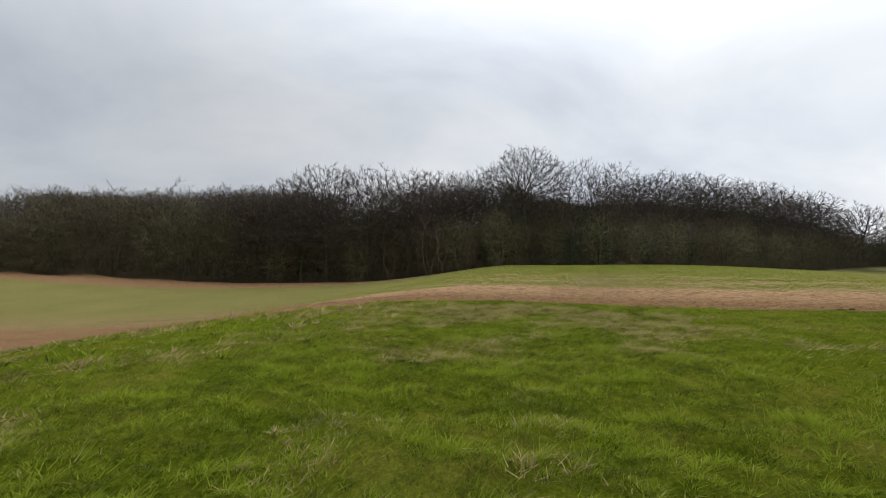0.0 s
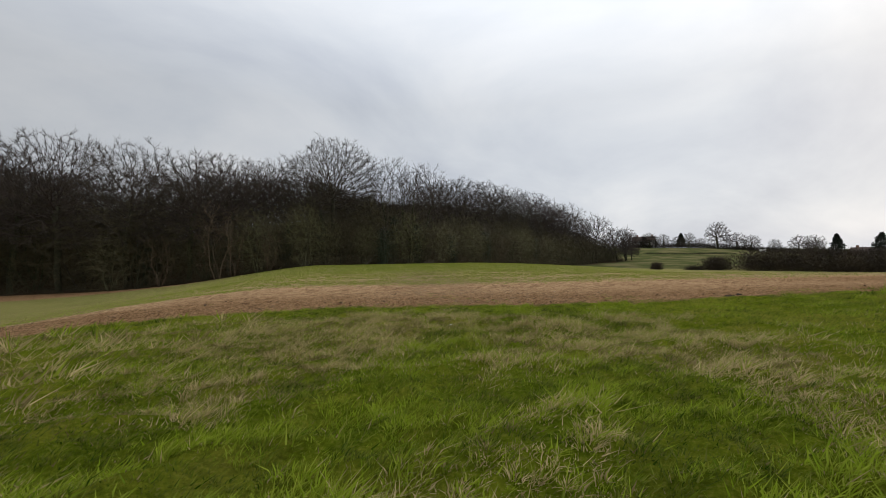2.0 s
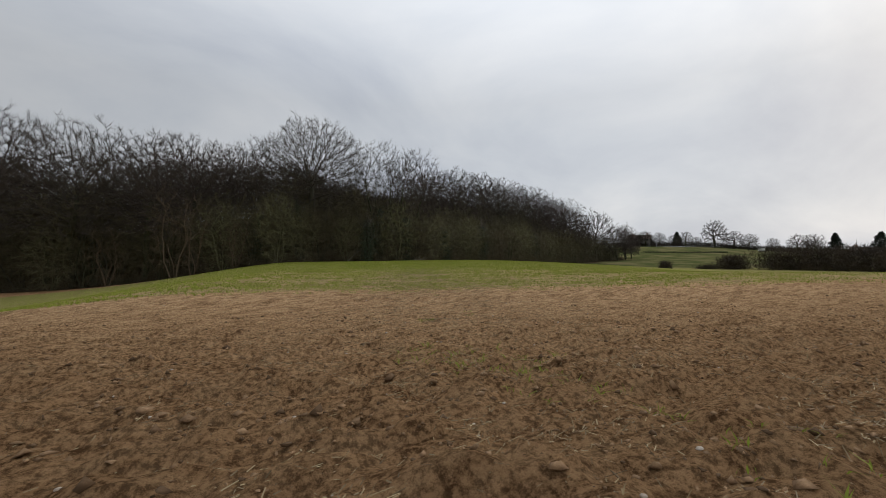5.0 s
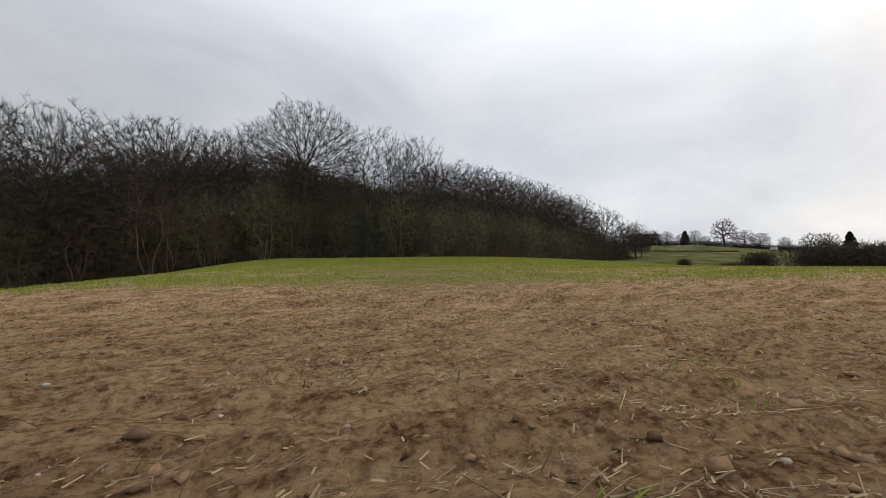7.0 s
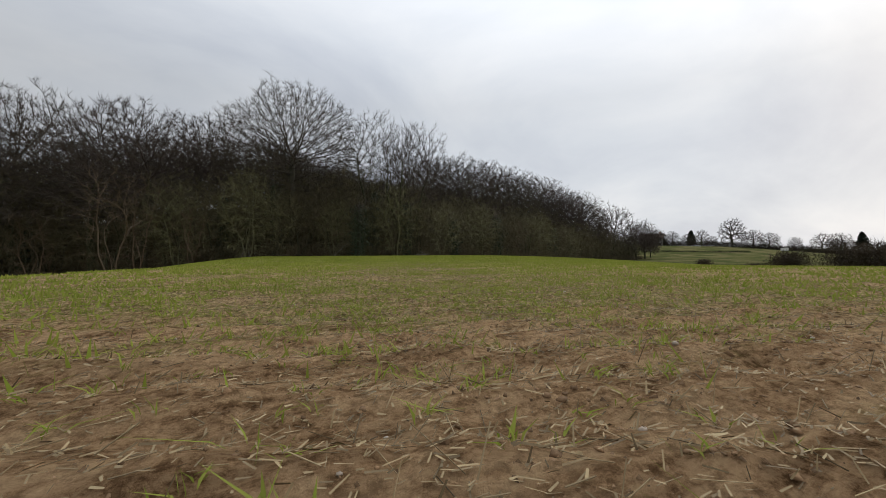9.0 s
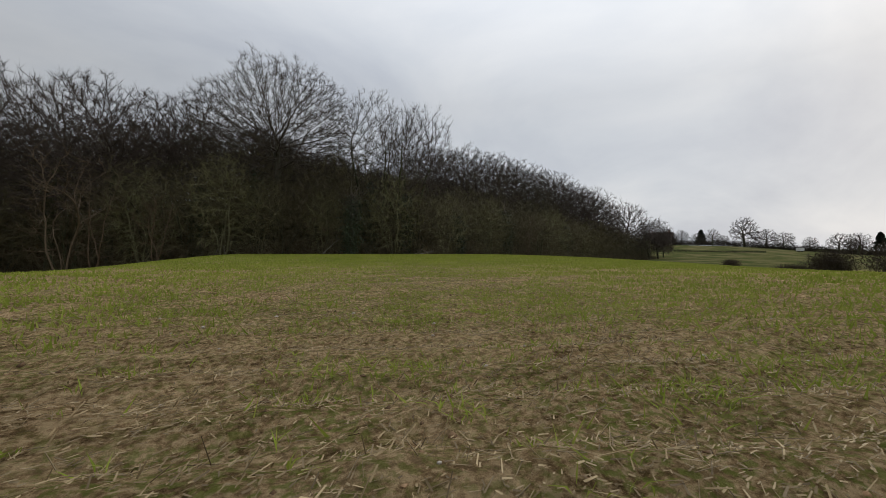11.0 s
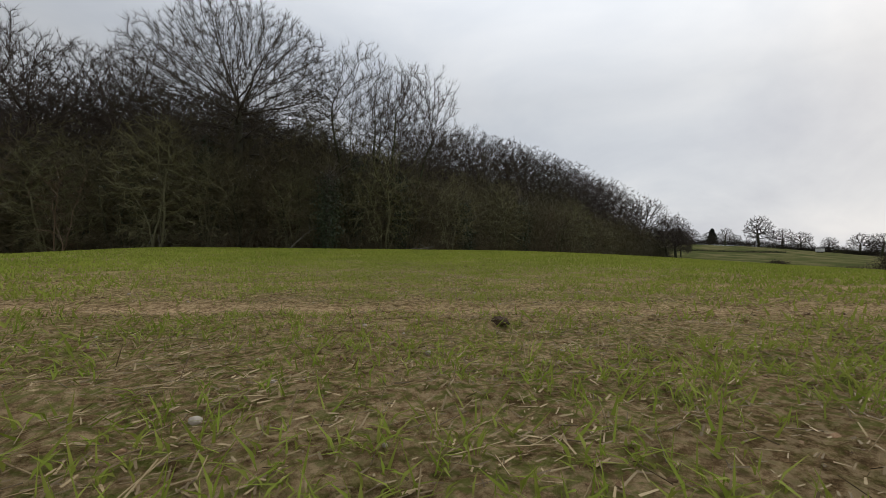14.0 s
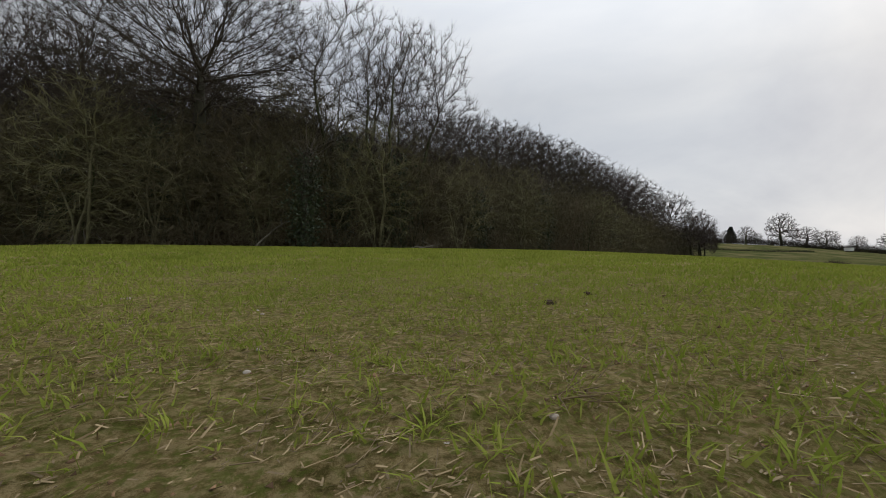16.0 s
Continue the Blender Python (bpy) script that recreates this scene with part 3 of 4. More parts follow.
def fill_wood():
    rng = random.Random(5)
    keep_off = [(15.0, 74.7)] + [(t[0], t[1]) for t in TALL]

    def high(x):
        """The height of the canopy behind the edge."""
        return float(np.interp(x, (-120, -45, -30, 5, 20, 35, 60, 100, 114, 126), (19, 17, 14.5, 12.4, 11.4, 8.8, 9.4, 9.4, 7.4, 7)))

    for spacing, depth, wobble, low, up, kinds, label, group in (
        (3.2, 2.2, 1.4, 0.55, 0.80, SCRUBS, SCRUB_LABEL, "scrub along the wood's edge"),
        (3.4, 6.5, 1.6, 0.82, 1.02, SCRUBS, SCRUB_LABEL, "scrub along the wood's edge"),
        (3.8, 11.5, 2.0, 0.95, 1.10, SCRUBS, SCRUB_LABEL, "scrub along the wood's edge"),
        (7.0, 13.5, 2.0, 0.90, 1.05, ASHES, ASH_LABEL, "ash trees of the wood"),
        (9.0, 19.0, 2.5, 1.00, 1.22, OAKS, OAK_LABEL, "oaks of the wood"),
    ):
        for x, y, nx, ny in edge_points(spacing):
            if x < -55 and rng.random() < 0.5:
                continue
            d = depth + rng.uniform(-wobble, wobble)
            px, py = x + nx * d + rng.uniform(-1, 1), y + ny * d
            if -6 < px < 34 and kinds is not SCRUBS and rng.random() < 0.8:
                continue
            if kinds is ASHES and px > 32:
                continue
            if px > 113 or any((px - a) ** 2 + (py - b) ** 2 < 6 for a, b in keep_off):
                continue
            h = max(6.0, high(px) * rng.uniform(low, up) - 0.9 * land(px, py))
            set_tree(rng.choice(kinds), px, py, h, label, group, rng.uniform(0.9, 1.3) if kinds is SCRUBS else rng.uniform(0.85, 1.15))


fill_wood()


def noises(x, y, scale, seed):
    return np.array([noise.noise(Vector((a * scale, b * scale, seed))) for a, b in zip(x, y)])


def make_undergrowth(name, label, n, deep, low, high, long, gauge, seed, mat):
    """The tangle of stems and twigs in the front of the wood."""
    rng = np.random.default_rng(seed)
    spots = np.array([p for p in edge_points(0.35)])
    s = spots[rng.integers(0, len(spots), n)]
    d = np.where(rng.random(n) < 0.72, rng.gamma(2.0, deep / 2, n) - 0.2, rng.uniform(0, deep * 5.5, n))
    x, y = s[:, 0] + s[:, 2] * d + rng.normal(0, 0.3, n), s[:, 1] + s[:, 3] * d
    x = np.minimum(x, 114 + rng.normal(0, 1.5, n))
    clump = np.array([noise.noise(Vector((a * 0.22, b * 0.22, 3))) + 0.5 * noise.noise(Vector((a * 0.6, b * 0.6, 9))) for a, b in zip(x, y)])
    tall = np.clip(low + (high - low) * (0.5 + clump) * np.clip(d / deep + 0.3, 0.35, 1.2) * np.clip(1.5 - d / deep / 3, 0.45, 1), 0.4, high * 1.3) * np.clip((120 - x) / 14, 0.3, 1)
    z = np.array([land(a, b) for a, b in zip(x, y)]) + rng.random(n) ** 1.1 * tall - 0.1
    way = rng.normal(0, 0.6, (n, 3)) + np.array([0, 0, 0.6])
    way /= np.linalg.norm(way, axis=1, keepdims=True)
    p0 = np.stack([x, y, z], 1)
    v, f = slivers(rng, p0, p0 + way * rng.uniform(long * 0.5, long * 1.2, (n, 1)), rng.uniform(*gauge, n))
    tagged(new(name, mesh_of(name, v, f, mat)), label, "undergrowth", kind="stuff")


make_undergrowth("brambles", "tangled brown brambles along the foot of the wood", 60000, 2.2, 0.8, 2.4, 0.8, (0.010, 0.018), 8, SCRUB_TWIG)
make_undergrowth("understorey", "dense bare understorey of saplings and twigs within the wood", 170000, 7.0, 4.5, 10.0, 1.2, (0.012, 0.022), 9, SCRUB_TWIG)


def make_thicket_inside():
    """The close-grown young trees deep in the wood, that let no sky through."""
    rng = np.random.default_rng(12)
    n = 130000
    spots = np.array([p for p in edge_points(0.35, -120, 112)])
    s = spots[rng.integers(0, len(spots), n)]
    d = rng.uniform(5, 40, n)
    x, y = s[:, 0] + s[:, 2] * d, s[:, 1] + s[:, 3] * d
    top = np.interp(x, (-120, -60, -40, -10, 5, 14, 22, 35, 60, 100, 114), (17.5, 17.6, 17.6, 17.2, 17.0, 16.0, 11.8, 10.4, 11.2, 10.8, 7.5))
    top = top + 1.6 * noises(x, y, 0.16, 2.0) + 0.9 * noises(x, y, 0.4, 4.0) + np.interp(d, (5, 9, 14, 24, 40), (-4.5, -3.0, 0, 1.2, 2.0)) * (1 + 1.2 * np.clip((x - 30) / 10, 0, 1))
    low = np.array([land(a, b) for a, b in zip(x, y)])
    z = low + (top - low) * rng.random(n) ** 0.8
    ok = top > low + 1
    p0 = np.stack([x, y, z], 1)[ok]
    way = unit(rng.normal(0, 0.55, (len(p0), 3)) + np.array([0, 0, 0.6]))
    deep = np.clip((d[ok] - 7) / 8, 0, 1)
    v, f = slivers(rng, p0, p0 + way * rng.uniform(0.7, 1.5, (len(p0), 1)) * (1 + 0.5 * deep)[:, None], rng.uniform(0.018, 0.034, len(p0)) * (1 + 1.1 * deep))
    tagged(new("young_growth", mesh_of("young_growth", v, f, TWIG)), "close-grown bare young trees deep within the wood", "undergrowth", kind="stuff")


make_thicket_inside()


# ---- leaves, dead wood and small things at the wood's edge ----
def part(name, mesh, parent, label=""):
    ob = new(name, mesh)
    ob.parent = parent
    if label:
        ob["label"] = label
    return ob


def leaf_cloud(points, size, rng):
    """Small bent leaves at the points: two triangles each."""
    n = len(points)
    a = rng.normal(0, 1, (n, 3))
    a /= np.linalg.norm(a, axis=1, keepdims=True)
    b = np.cross(a, rng.normal(0, 1, (n, 3)))
    b /= np.linalg.norm(b, axis=1, keepdims=True)
    c = np.cross(a, b)
    s = size * rng.uniform(0.6, 1.3, (n, 1))
    v = np.stack([points, points + a * s + b * s * 0.55, points + a * 1.6 * s + c * s * 0.3, points + a * s - b * s * 0.55], 1).reshape(-1, 3)
    one = np.array([[0, 1, 2], [0, 2, 3]])
    return v, (one[None] + (np.arange(n) * 4)[:, None, None]).reshape(-1, 3)


def ivy_trunk(x, y, height, girth, seed, leaves=2800):
    """A dead or leafless stem wrapped in ivy."""
    rng = np.random.default_rng(seed)
    z0 = land(x, y)
    root = new("ivy_clad_tree")
    root.location = (x, y, z0)
    pts = stem_line(rng, height, 0.05, 0.5)
    r = np.linspace(girth, girth * 0.45, len(pts))
    part("trunk", mesh_of("trunk", *tubes(pts[:-1], pts[1:], r[:-1], r[1:], 8), BARK, True), root)
    k = np.minimum((rng.beta(1.3, 1.5, leaves) * len(pts)).astype(int), len(pts) - 1)
    a = rng.uniform(0, 6.28, leaves)
    q = r[k] + np.abs(rng.normal(0.25, 0.32, leaves)) * (0.5 + 1.1 * (k / len(pts)) * (1.25 - k / len(pts)) * 2)
    at = pts[k] + np.stack([np.cos(a) * q, np.sin(a) * q, rng.uniform(-0.3, 0.3, leaves)], 1)
    part("ivy", mesh_of("ivy", *leaf_cloud(at, 0.10, rng), IVY), root, "dark green ivy")
    m = 160
    k = rng.integers(len(pts) // 2, len(pts), m)
    way = rng.normal(0, 0.6, (m, 3)) + np.array([0, 0, 0.5])
    part("branch_spray", mesh_of("branch_spray", *spikes(pts[k], pts[k] + way * rng.uniform(0.8, 2.0, (m, 1)), rng.uniform(0.012, 0.025, m)), TWIG), root)
    return tagged(root, "leafless tree wrapped in dark green ivy at the wood's edge", "tree", "ivy-clad trees")


for k, (x, y, h, g) in enumerate(((20.7, 65.6, 5.5, 0.28), (27.0, 67.5, 6.5, 0.22), (42.5, 70.5, 6.0, 0.26), (34.5, 68.8, 5.0, 0.2), (8.0, 73.5, 7.0, 0.25), (-12.0, 86.0, 7.0, 0.3), (60.0, 78.0, 6.0, 0.25), (23.8, 69.5, 8.0, 0.24), (13.0, 72.0, 8.5, 0.3))):
    ivy_trunk(x, y, h, g, 300 + k)


def bent_stick(rng, p0, way, length, r, curve=0.25, pieces=7, sides=6):
    way = np.array(way, float)
    way /= np.linalg.norm(way)
    pts, d = [np.array(p0, float)], way
    for _ in range(pieces):
        d = d + rng.normal(0, curve * 0.4, 3)
        d /= np.linalg.norm(d)
        pts.append(pts[-1] + d * length / pieces)
    pts = np.array(pts)
    rr = np.linspace(r, r * 0.35, len(pts))
    return tubes(pts[:-1], pts[1:] + (pts[1:] - pts[:-1]) * 0.05, rr[:-1], rr[1:], sides)


def dead_branch(name, x, y, z, way, length, r, seed, label, forks=4, up=0.0):
    """A barkless branch with a few broken side shoots."""
    rng = np.random.default_rng(seed)
    root = new(name)
    root.location = (x, y, land(x, y) + z)
    part("limb", mesh_of("limb", *bent_stick(rng, (0, 0, 0), way, length, r), PALE_BARK, True), root)
    w = np.array(way, float) / np.linalg.norm(way)
    for _ in range(forks):
        t = rng.uniform(0.25, 0.9)
        side = w * 0.6 + rng.normal(0, 0.6, 3) + np.array([0, 0, up])
        part("side_shoot", mesh_of("side_shoot", *bent_stick(rng, w * length * t * 0.92, side, length * rng.uniform(0.2, 0.45), r * 0.5, 0.4, 5, 5), PALE_BARK, True), root)
    return tagged(root, label, "branch", "dead branches at the wood's edge")


LYING = "pale dead branch lying at the foot of the wood"
dead_branch("fallen_branch", 27.2, 64.4, 0.08, (1, -0.3, 0.05), 1.5, 0.05, 1, LYING, 6, 0.5)
dead_branch("fallen_branch", 28.3, 64.7, 0.10, (-0.6, 0.2, 0.5), 0.9, 0.045, 2, LYING, 3, 0.3)
dead_branch("fallen_branch", 26.9, 64.9, 0.06, (0.8, 0.5, 0.25), 0.8, 0.04, 3, LYING, 2, 0.3)
dead_branch("leaning_dead_trunk", 18.2, 66.3, 0.0, (1.5, 0.3, 1.3), 2.2, 0.07, 4, "pale dead trunk leaning against the scrub", 2, 0.2)
for k, (x, y) in enumerate(((9.4, 69.6), (10.2, 69.3), (10.9, 69.8))):
    dead_branch("broken_branch", x, y, 0.0, (0.4 - 0.5 * k, 0.1, 1.0), 1.1 - 0.15 * k, 0.045, 10 + k, "pale broken branch standing in the grass below the wood", 3, 0.4)
for k, (x, y, h) in enumerate(((-1.5, 71.3, 11.5), (0.4, 72.0, 9.5), (-9.0, 77.5, 8.0), (5.0, 69.3, 6.5), (46.0, 70.5, 6.0))):
    set_tree(DEAD[k % 2], x, y, h, "leafless dead tree with pale rust-brown branches among the scrub", "dead trees among the scrub")
MOSSY_LABEL = "mossy olive-green tree with drooping bare twigs at the wood's edge"
for k, (x, y, h, wide) in enumerate(((9.9, 69.3, 9.5, 0.95), (25.4, 66.6, 8.6, 1.0), (13.2, 69.6, 7.5, 1.0), (31.5, 66.8, 7.0, 1.1), (38.5, 69.0, 7.4, 1.1), (3.6, 73.0, 9.0, 1.0), (-16.0, 85.0, 9.0, 1.1), (-34.0, 91.0, 8.5, 1.2), (52.5, 73.2, 7.5, 1.2), (65.0, 79.5, 7.0, 1.2), (18.6, 67.8, 6.4, 1.0))):
    set_tree(MOSSY[k % 2], x, y, h, MOSSY_LABEL, "mossy trees along the wood's edge", wide)


# ---- the far side on the right ----
def on_land(x, y):
    return (x, y, land(x, y))


FIELD_OAK = [kind_of("field_oak", oak(90 + k, 12.0, (5.2, 5.6)[k], 0.14, 1300, 0.55, 4, (0.030, 0.050), 0.035, 0.45, 0.9), 12.0) for k in range(2)]
END_OAK = [kind_of("field_oak", oak(94 + k, 12.0, (4.8, 5.4)[k], 0.14, 2200, 0.45, 4, (0.015, 0.026), 0.018, 0.40, 0.9), 12.0) for k in range(2)]
LONE = "solitary bare field tree standing in a far hedgerow"
for k, (x, y, h, wide) in enumerate(((220.3, 128.7, 14.4, 0.95), (208, 136, 8.0, 0.95), (223, 121.5, 9.0, 1.3), (224.5, 115.5, 8.0, 1.2), (229, 108, 6.6, 1.05), (231, 99.5, 9.0, 1.05), (230, 93.5, 9.4, 1.1), (205, 156, 9.0, 1.05), (214, 154, 8.4, 1.05), (200, 165, 10.0, 1.0), (240, 97, 7.0, 1.1), (217, 148, 6.5, 1.2), (203, 158, 7.5, 1.1), (226, 141, 5.5, 1.2), (212, 158, 7.0, 1.1))):
    set_tree(FIELD_OAK[k % 2], x, y, h, LONE, "trees of the far hedgerows", wide)
# the open tree and its neighbours where the wood ends
for k, (x, y, h) in enumerate(((101.2, 98.4, 16.0), (112, 99.5, 12.0), (120.5, 103, 12.0), (117, 100.5, 8.0), (124.5, 104, 8.0))):
    set_tree(END_OAK[k % 2], x, y, h, "bare spreading tree at the end of the wood", "trees at the wood's end", 0.95)


def conifer(seed, height, radius):
    rng = np.random.default_rng(seed)
    root = new("conifer")
    pts = np.array([(0, 0, z) for z in np.linspace(-0.2, height, 8)])
    r = np.linspace(0.22, 0.03, 8)
    part("trunk", mesh_of("trunk", *tubes(pts[:-1], pts[1:], r[:-1], r[1:], 7), BARK, True), root)
    n = 1700
    t = rng.random(n) ** 0.8
    a = rng.uniform(0, 6.28, n)
    lump = 1 + 0.22 * np.sin(a * 3 + seed) + 0.2 * np.sin(t * 23 + a)
    q = radius * (1.02 - t) ** 0.75 * lump * np.sqrt(rng.uniform(0.25, 1, n))
    at = np.stack([np.cos(a) * q, np.sin(a) * q, height * (0.08 + 0.93 * t)], 1)
    part("foliage", mesh_of("foliage", *leaf_cloud(at, 0.42, rng), CONIFER), root, "dark evergreen needles")
    return root


for k, (x, y, h, r) in enumerate(((222.6, 149.5, 7.6, 2.5), (208.5, 156.5, 6.0, 2.2), (205, 159.5, 6.2, 2.4), (248, 92, 9.2, 3.4), (249, 77.5, 10.0, 4.2), (252, 73.0, 9.0, 4.0))):
    ob = conifer(500 + k, h, r)
    ob.location = on_land(x, y)
    tagged(ob, "dark green conifer beside the far houses", "tree", "conifers by the far houses")


def thicket(name, label, points, n, deep, low, high, seed, mat=SCRUB_TWIG, long=0.9, gauge=(0.012, 0.022)):
    """A hedge or a line of bushes along the points."""
    rng = np.random.default_rng(seed)
    p = np.array(points, float)
    seg = np.linalg.norm(p[1:] - p[:-1], axis=1)
    c = np.concatenate([[0], np.cumsum(seg)])
    s = rng.uniform(0, c[-1], n)
    x = np.interp(s, c, p[:, 0]) + rng.normal(0, deep, n)
    y = np.interp(s, c, p[:, 1]) + rng.normal(0, deep, n)
    lump = np.array([noise.noise(Vector((q * 0.16, seed, 0))) + 0.5 * noise.noise(Vector((q * 0.5, seed, 4))) for q in s])
    tall = np.clip(low + (high - low) * (0.5 + lump), low * 0.6, high * 1.2)
    z = np.array([land(a, b) for a, b in zip(x, y)]) + rng.beta(1.1, 1.7, n) * tall * 1.05 - 0.1
    way = rng.normal(0, 0.6, (n, 3)) + np.array([0, 0, 0.5])
    way /= np.linalg.norm(way, axis=1, keepdims=True)
    p0 = np.stack([x, y, z], 1)
    v, f = slivers(rng, p0, p0 + way * rng.uniform(0.5, 1.2, (n, 1)) * long, rng.uniform(*gauge, n))
    return tagged(new(name, mesh_of(name, v, f, mat)), label, "hedge", "", "stuff")


thicket("field_hedge", "dense dark brown hedge of thorn and bramble beside the crop", ((80.5, 46), (83, 38), (86, 28), (88, 10), (86, -20)), 62000, 1.5, 2.4, 4.2, 21, HEDGE_TWIG, 0.9, (0.028, 0.050))
thicket("bush", "rounded brown bush standing at the end of the hedge", ((80.6, 52.6), (81.6, 50.2)), 3600, 0.8, 1.6, 2.6, 26, HEDGE_TWIG, 0.8, (0.024, 0.042))
thicket("bush", "low brown bush standing alone at the crop's edge", ((80.4, 63.8), (81.1, 62.9)), 2600, 0.4, 0.9, 2.0, 22, HEDGE_TWIG, 0.7, (0.012, 0.022))
thicket("bush", "row of low bushes at the crop's edge", ((81.2, 57), (82, 54.4)), 1500, 0.5, 0.3, 1.0, 23, HEDGE_TWIG)
thicket("far_hedge", "dark hedge along the top of the far field", ((196, 168), (212, 150), (220, 129), (224, 116), (232, 100), (246, 84), (258, 60), (262, 20)), 40000, 1.0, 1.6, 2.8, 24, THORN, long=1.4, gauge=(0.03, 0.055))
thicket("field_bank", "low hedge across the far pasture", ((150, 118), (165, 108), (182, 104)), 2600, 0.4, 0.4, 0.7, 25, THORN, long=0.8, gauge=(0.02, 0.04))


def boxes_mesh(name, boxes, mat):
    bm = bmesh.new()
    for x0, y0, z0, x1, y1, z1 in boxes:
        m = Matrix.Translation(((x0 + x1) / 2, (y0 + y1) / 2, (z0 + z1) / 2)) @ Matrix.Diagonal((x1 - x0, y1 - y0, z1 - z0, 1))
        bmesh.ops.create_cube(bm, size=1, matrix=m)
    me = bpy.data.meshes.new(name)
    bm.to_mesh(me)
    bm.free()
    me.materials.append(mat)
    return me


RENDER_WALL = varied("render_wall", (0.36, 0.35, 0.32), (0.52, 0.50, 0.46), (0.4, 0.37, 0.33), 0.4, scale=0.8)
BRICK_WALL = varied("brick_wall", (0.20, 0.10, 0.07), (0.30, 0.16, 0.11), (0.25, 0.17, 0.12), 0.4, scale=1.5)
ROOF_TILE = varied("roof_tile", (0.075, 0.048, 0.038), (0.13, 0.085, 0.065), (0.09, 0.08, 0.07), 0.6, scale=2.0)
WINDOW_GLASS = varied("window_glass", (0.03, 0.035, 0.04), (0.05, 0.055, 0.06), (0.04, 0.04, 0.05), 0.3, rough=0.15, gloss=0.6)
TIMBER = varied("timber", (0.035, 0.028, 0.022), (0.07, 0.055, 0.045), (0.05, 0.04, 0.03), 0.4)
PALE_PANEL = varied("pale_panel", (0.50, 0.50, 0.48), (0.66, 0.66, 0.63), (0.55, 0.53, 0.5), 0.3, scale=1.0)


def house(x, y, turn, length, depth, eaves, ridge, wall_mat, timbered, label):
    root = new("house")
    root.matrix_basis = Matrix.Translation((x, y, land(x, y) - 0.3)) @ Matrix.Rotation(radians(turn), 4, "Z")
    a, b = length / 2, depth / 2
    bm = bmesh.new()
    prof = [(-b, 0), (b, 0), (b, eaves), (0, ridge - 0.15), (-b, eaves)]
    rings = [[bm.verts.new((sx, py, pz)) for py, pz in prof] for sx in (-a, a)]
    bm.faces.new(rings[0])
    bm.faces.new(rings[1][::-1])
    for i in range(5):
        j = (i + 1) % 5
        bm.faces.new((rings[0][i], rings[1][i], rings[1][j], rings[0][j]))
    bmesh.ops.recalc_face_normals(bm, faces=bm.faces)
    me = bpy.data.meshes.new("wall")
    bm.to_mesh(me)
    bm.free()
    me.materials.append(wall_mat)
    part("wall", me, root)
    for side in (-1, 1):
        bm = bmesh.new()
        o = 0.35
        rise = (ridge - eaves) / b
        v = [bm.verts.new(c) for c in ((-a - o, 0, ridge), (a + o, 0, ridge), (a + o, side * (b + o), eaves - rise * o), (-a - o, side * (b + o), eaves - rise * o))]
        f = bm.faces.new(v)
        ex = bmesh.ops.extrude_face_region(bm, geom=[f])
        bmesh.ops.translate(bm, verts=[q for q in ex["geom"] if isinstance(q, bmesh.types.BMVert)], vec=(0, 0, 0.18))
        bmesh.ops.recalc_face_normals(bm, faces=bm.faces)
        me = bpy.data.meshes.new("roof")
        bm.to_mesh(me)
        bm.free()
        me.materials.append(ROOF_TILE)
        part("roof", me, root)
    for sx in (-a * 0.75, a * 0.6):
        part("chimney", boxes_mesh("chimney", [(sx - 0.45, -0.35, ridge - 0.8, sx + 0.45, 0.35, ridge + 1.1), (sx - 0.52, -0.42, ridge + 0.95, sx + 0.52, 0.42, ridge + 1.08)], BRICK_WALL), root)
    n = max(2, int(length / 2.6))
    for level in (1.0, 3.4):
        if level + 1.2 > eaves:
            continue
        for i in range(n):
            wx = -a + length * (i + 0.5) / n
            for side in (-1, 1):
                y0 = side * (b + 0.02)
                w = part("window", boxes_mesh("window", [(wx - 0.55, min(y0, y0 - side * 0.06), level, wx + 0.55, max(y0, y0 - side * 0.06), level + 1.15)], WINDOW_GLASS), root)
                fr = [(wx - 0.62, y0 - 0.04, level - 0.08, wx - 0.54, y0 + 0.04, level + 1.22), (wx + 0.54, y0 - 0.04, level - 0.08, wx + 0.62, y0 + 0.04, level + 1.22), (wx - 0.54, y0 - 0.04, level - 0.08, wx + 0.54, y0 + 0.04, level), (wx - 0.54, y0 - 0.04, level + 1.14, wx + 0.54, y0 + 0.04, level + 1.22), (wx - 0.03, y0 - 0.04, level, wx + 0.03, y0 + 0.04, level + 1.14)]
                part("window_frame", boxes_mesh("window_frame", fr, PALE_PANEL), w)
    if timbered:
        for i in range(int(length / 1.1)):
            tx = -a + 0.4 + i * 1.1
            for side in (-1, 1):
                y0 = side * (b + 0.03)
                part("beam", boxes_mesh("beam", [(tx - 0.09, y0 - 0.04, 2.6, tx + 0.09, y0 + 0.04, eaves - 0.05)], TIMBER), root)
    return tagged(root, label, "house", "far houses")


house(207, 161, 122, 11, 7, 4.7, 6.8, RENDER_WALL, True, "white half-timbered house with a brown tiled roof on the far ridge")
house(250, 82.5, 100, 10, 6, 2.4, 4.2, BRICK_WALL, False, "brick house with two chimneys and a brown tiled roof")


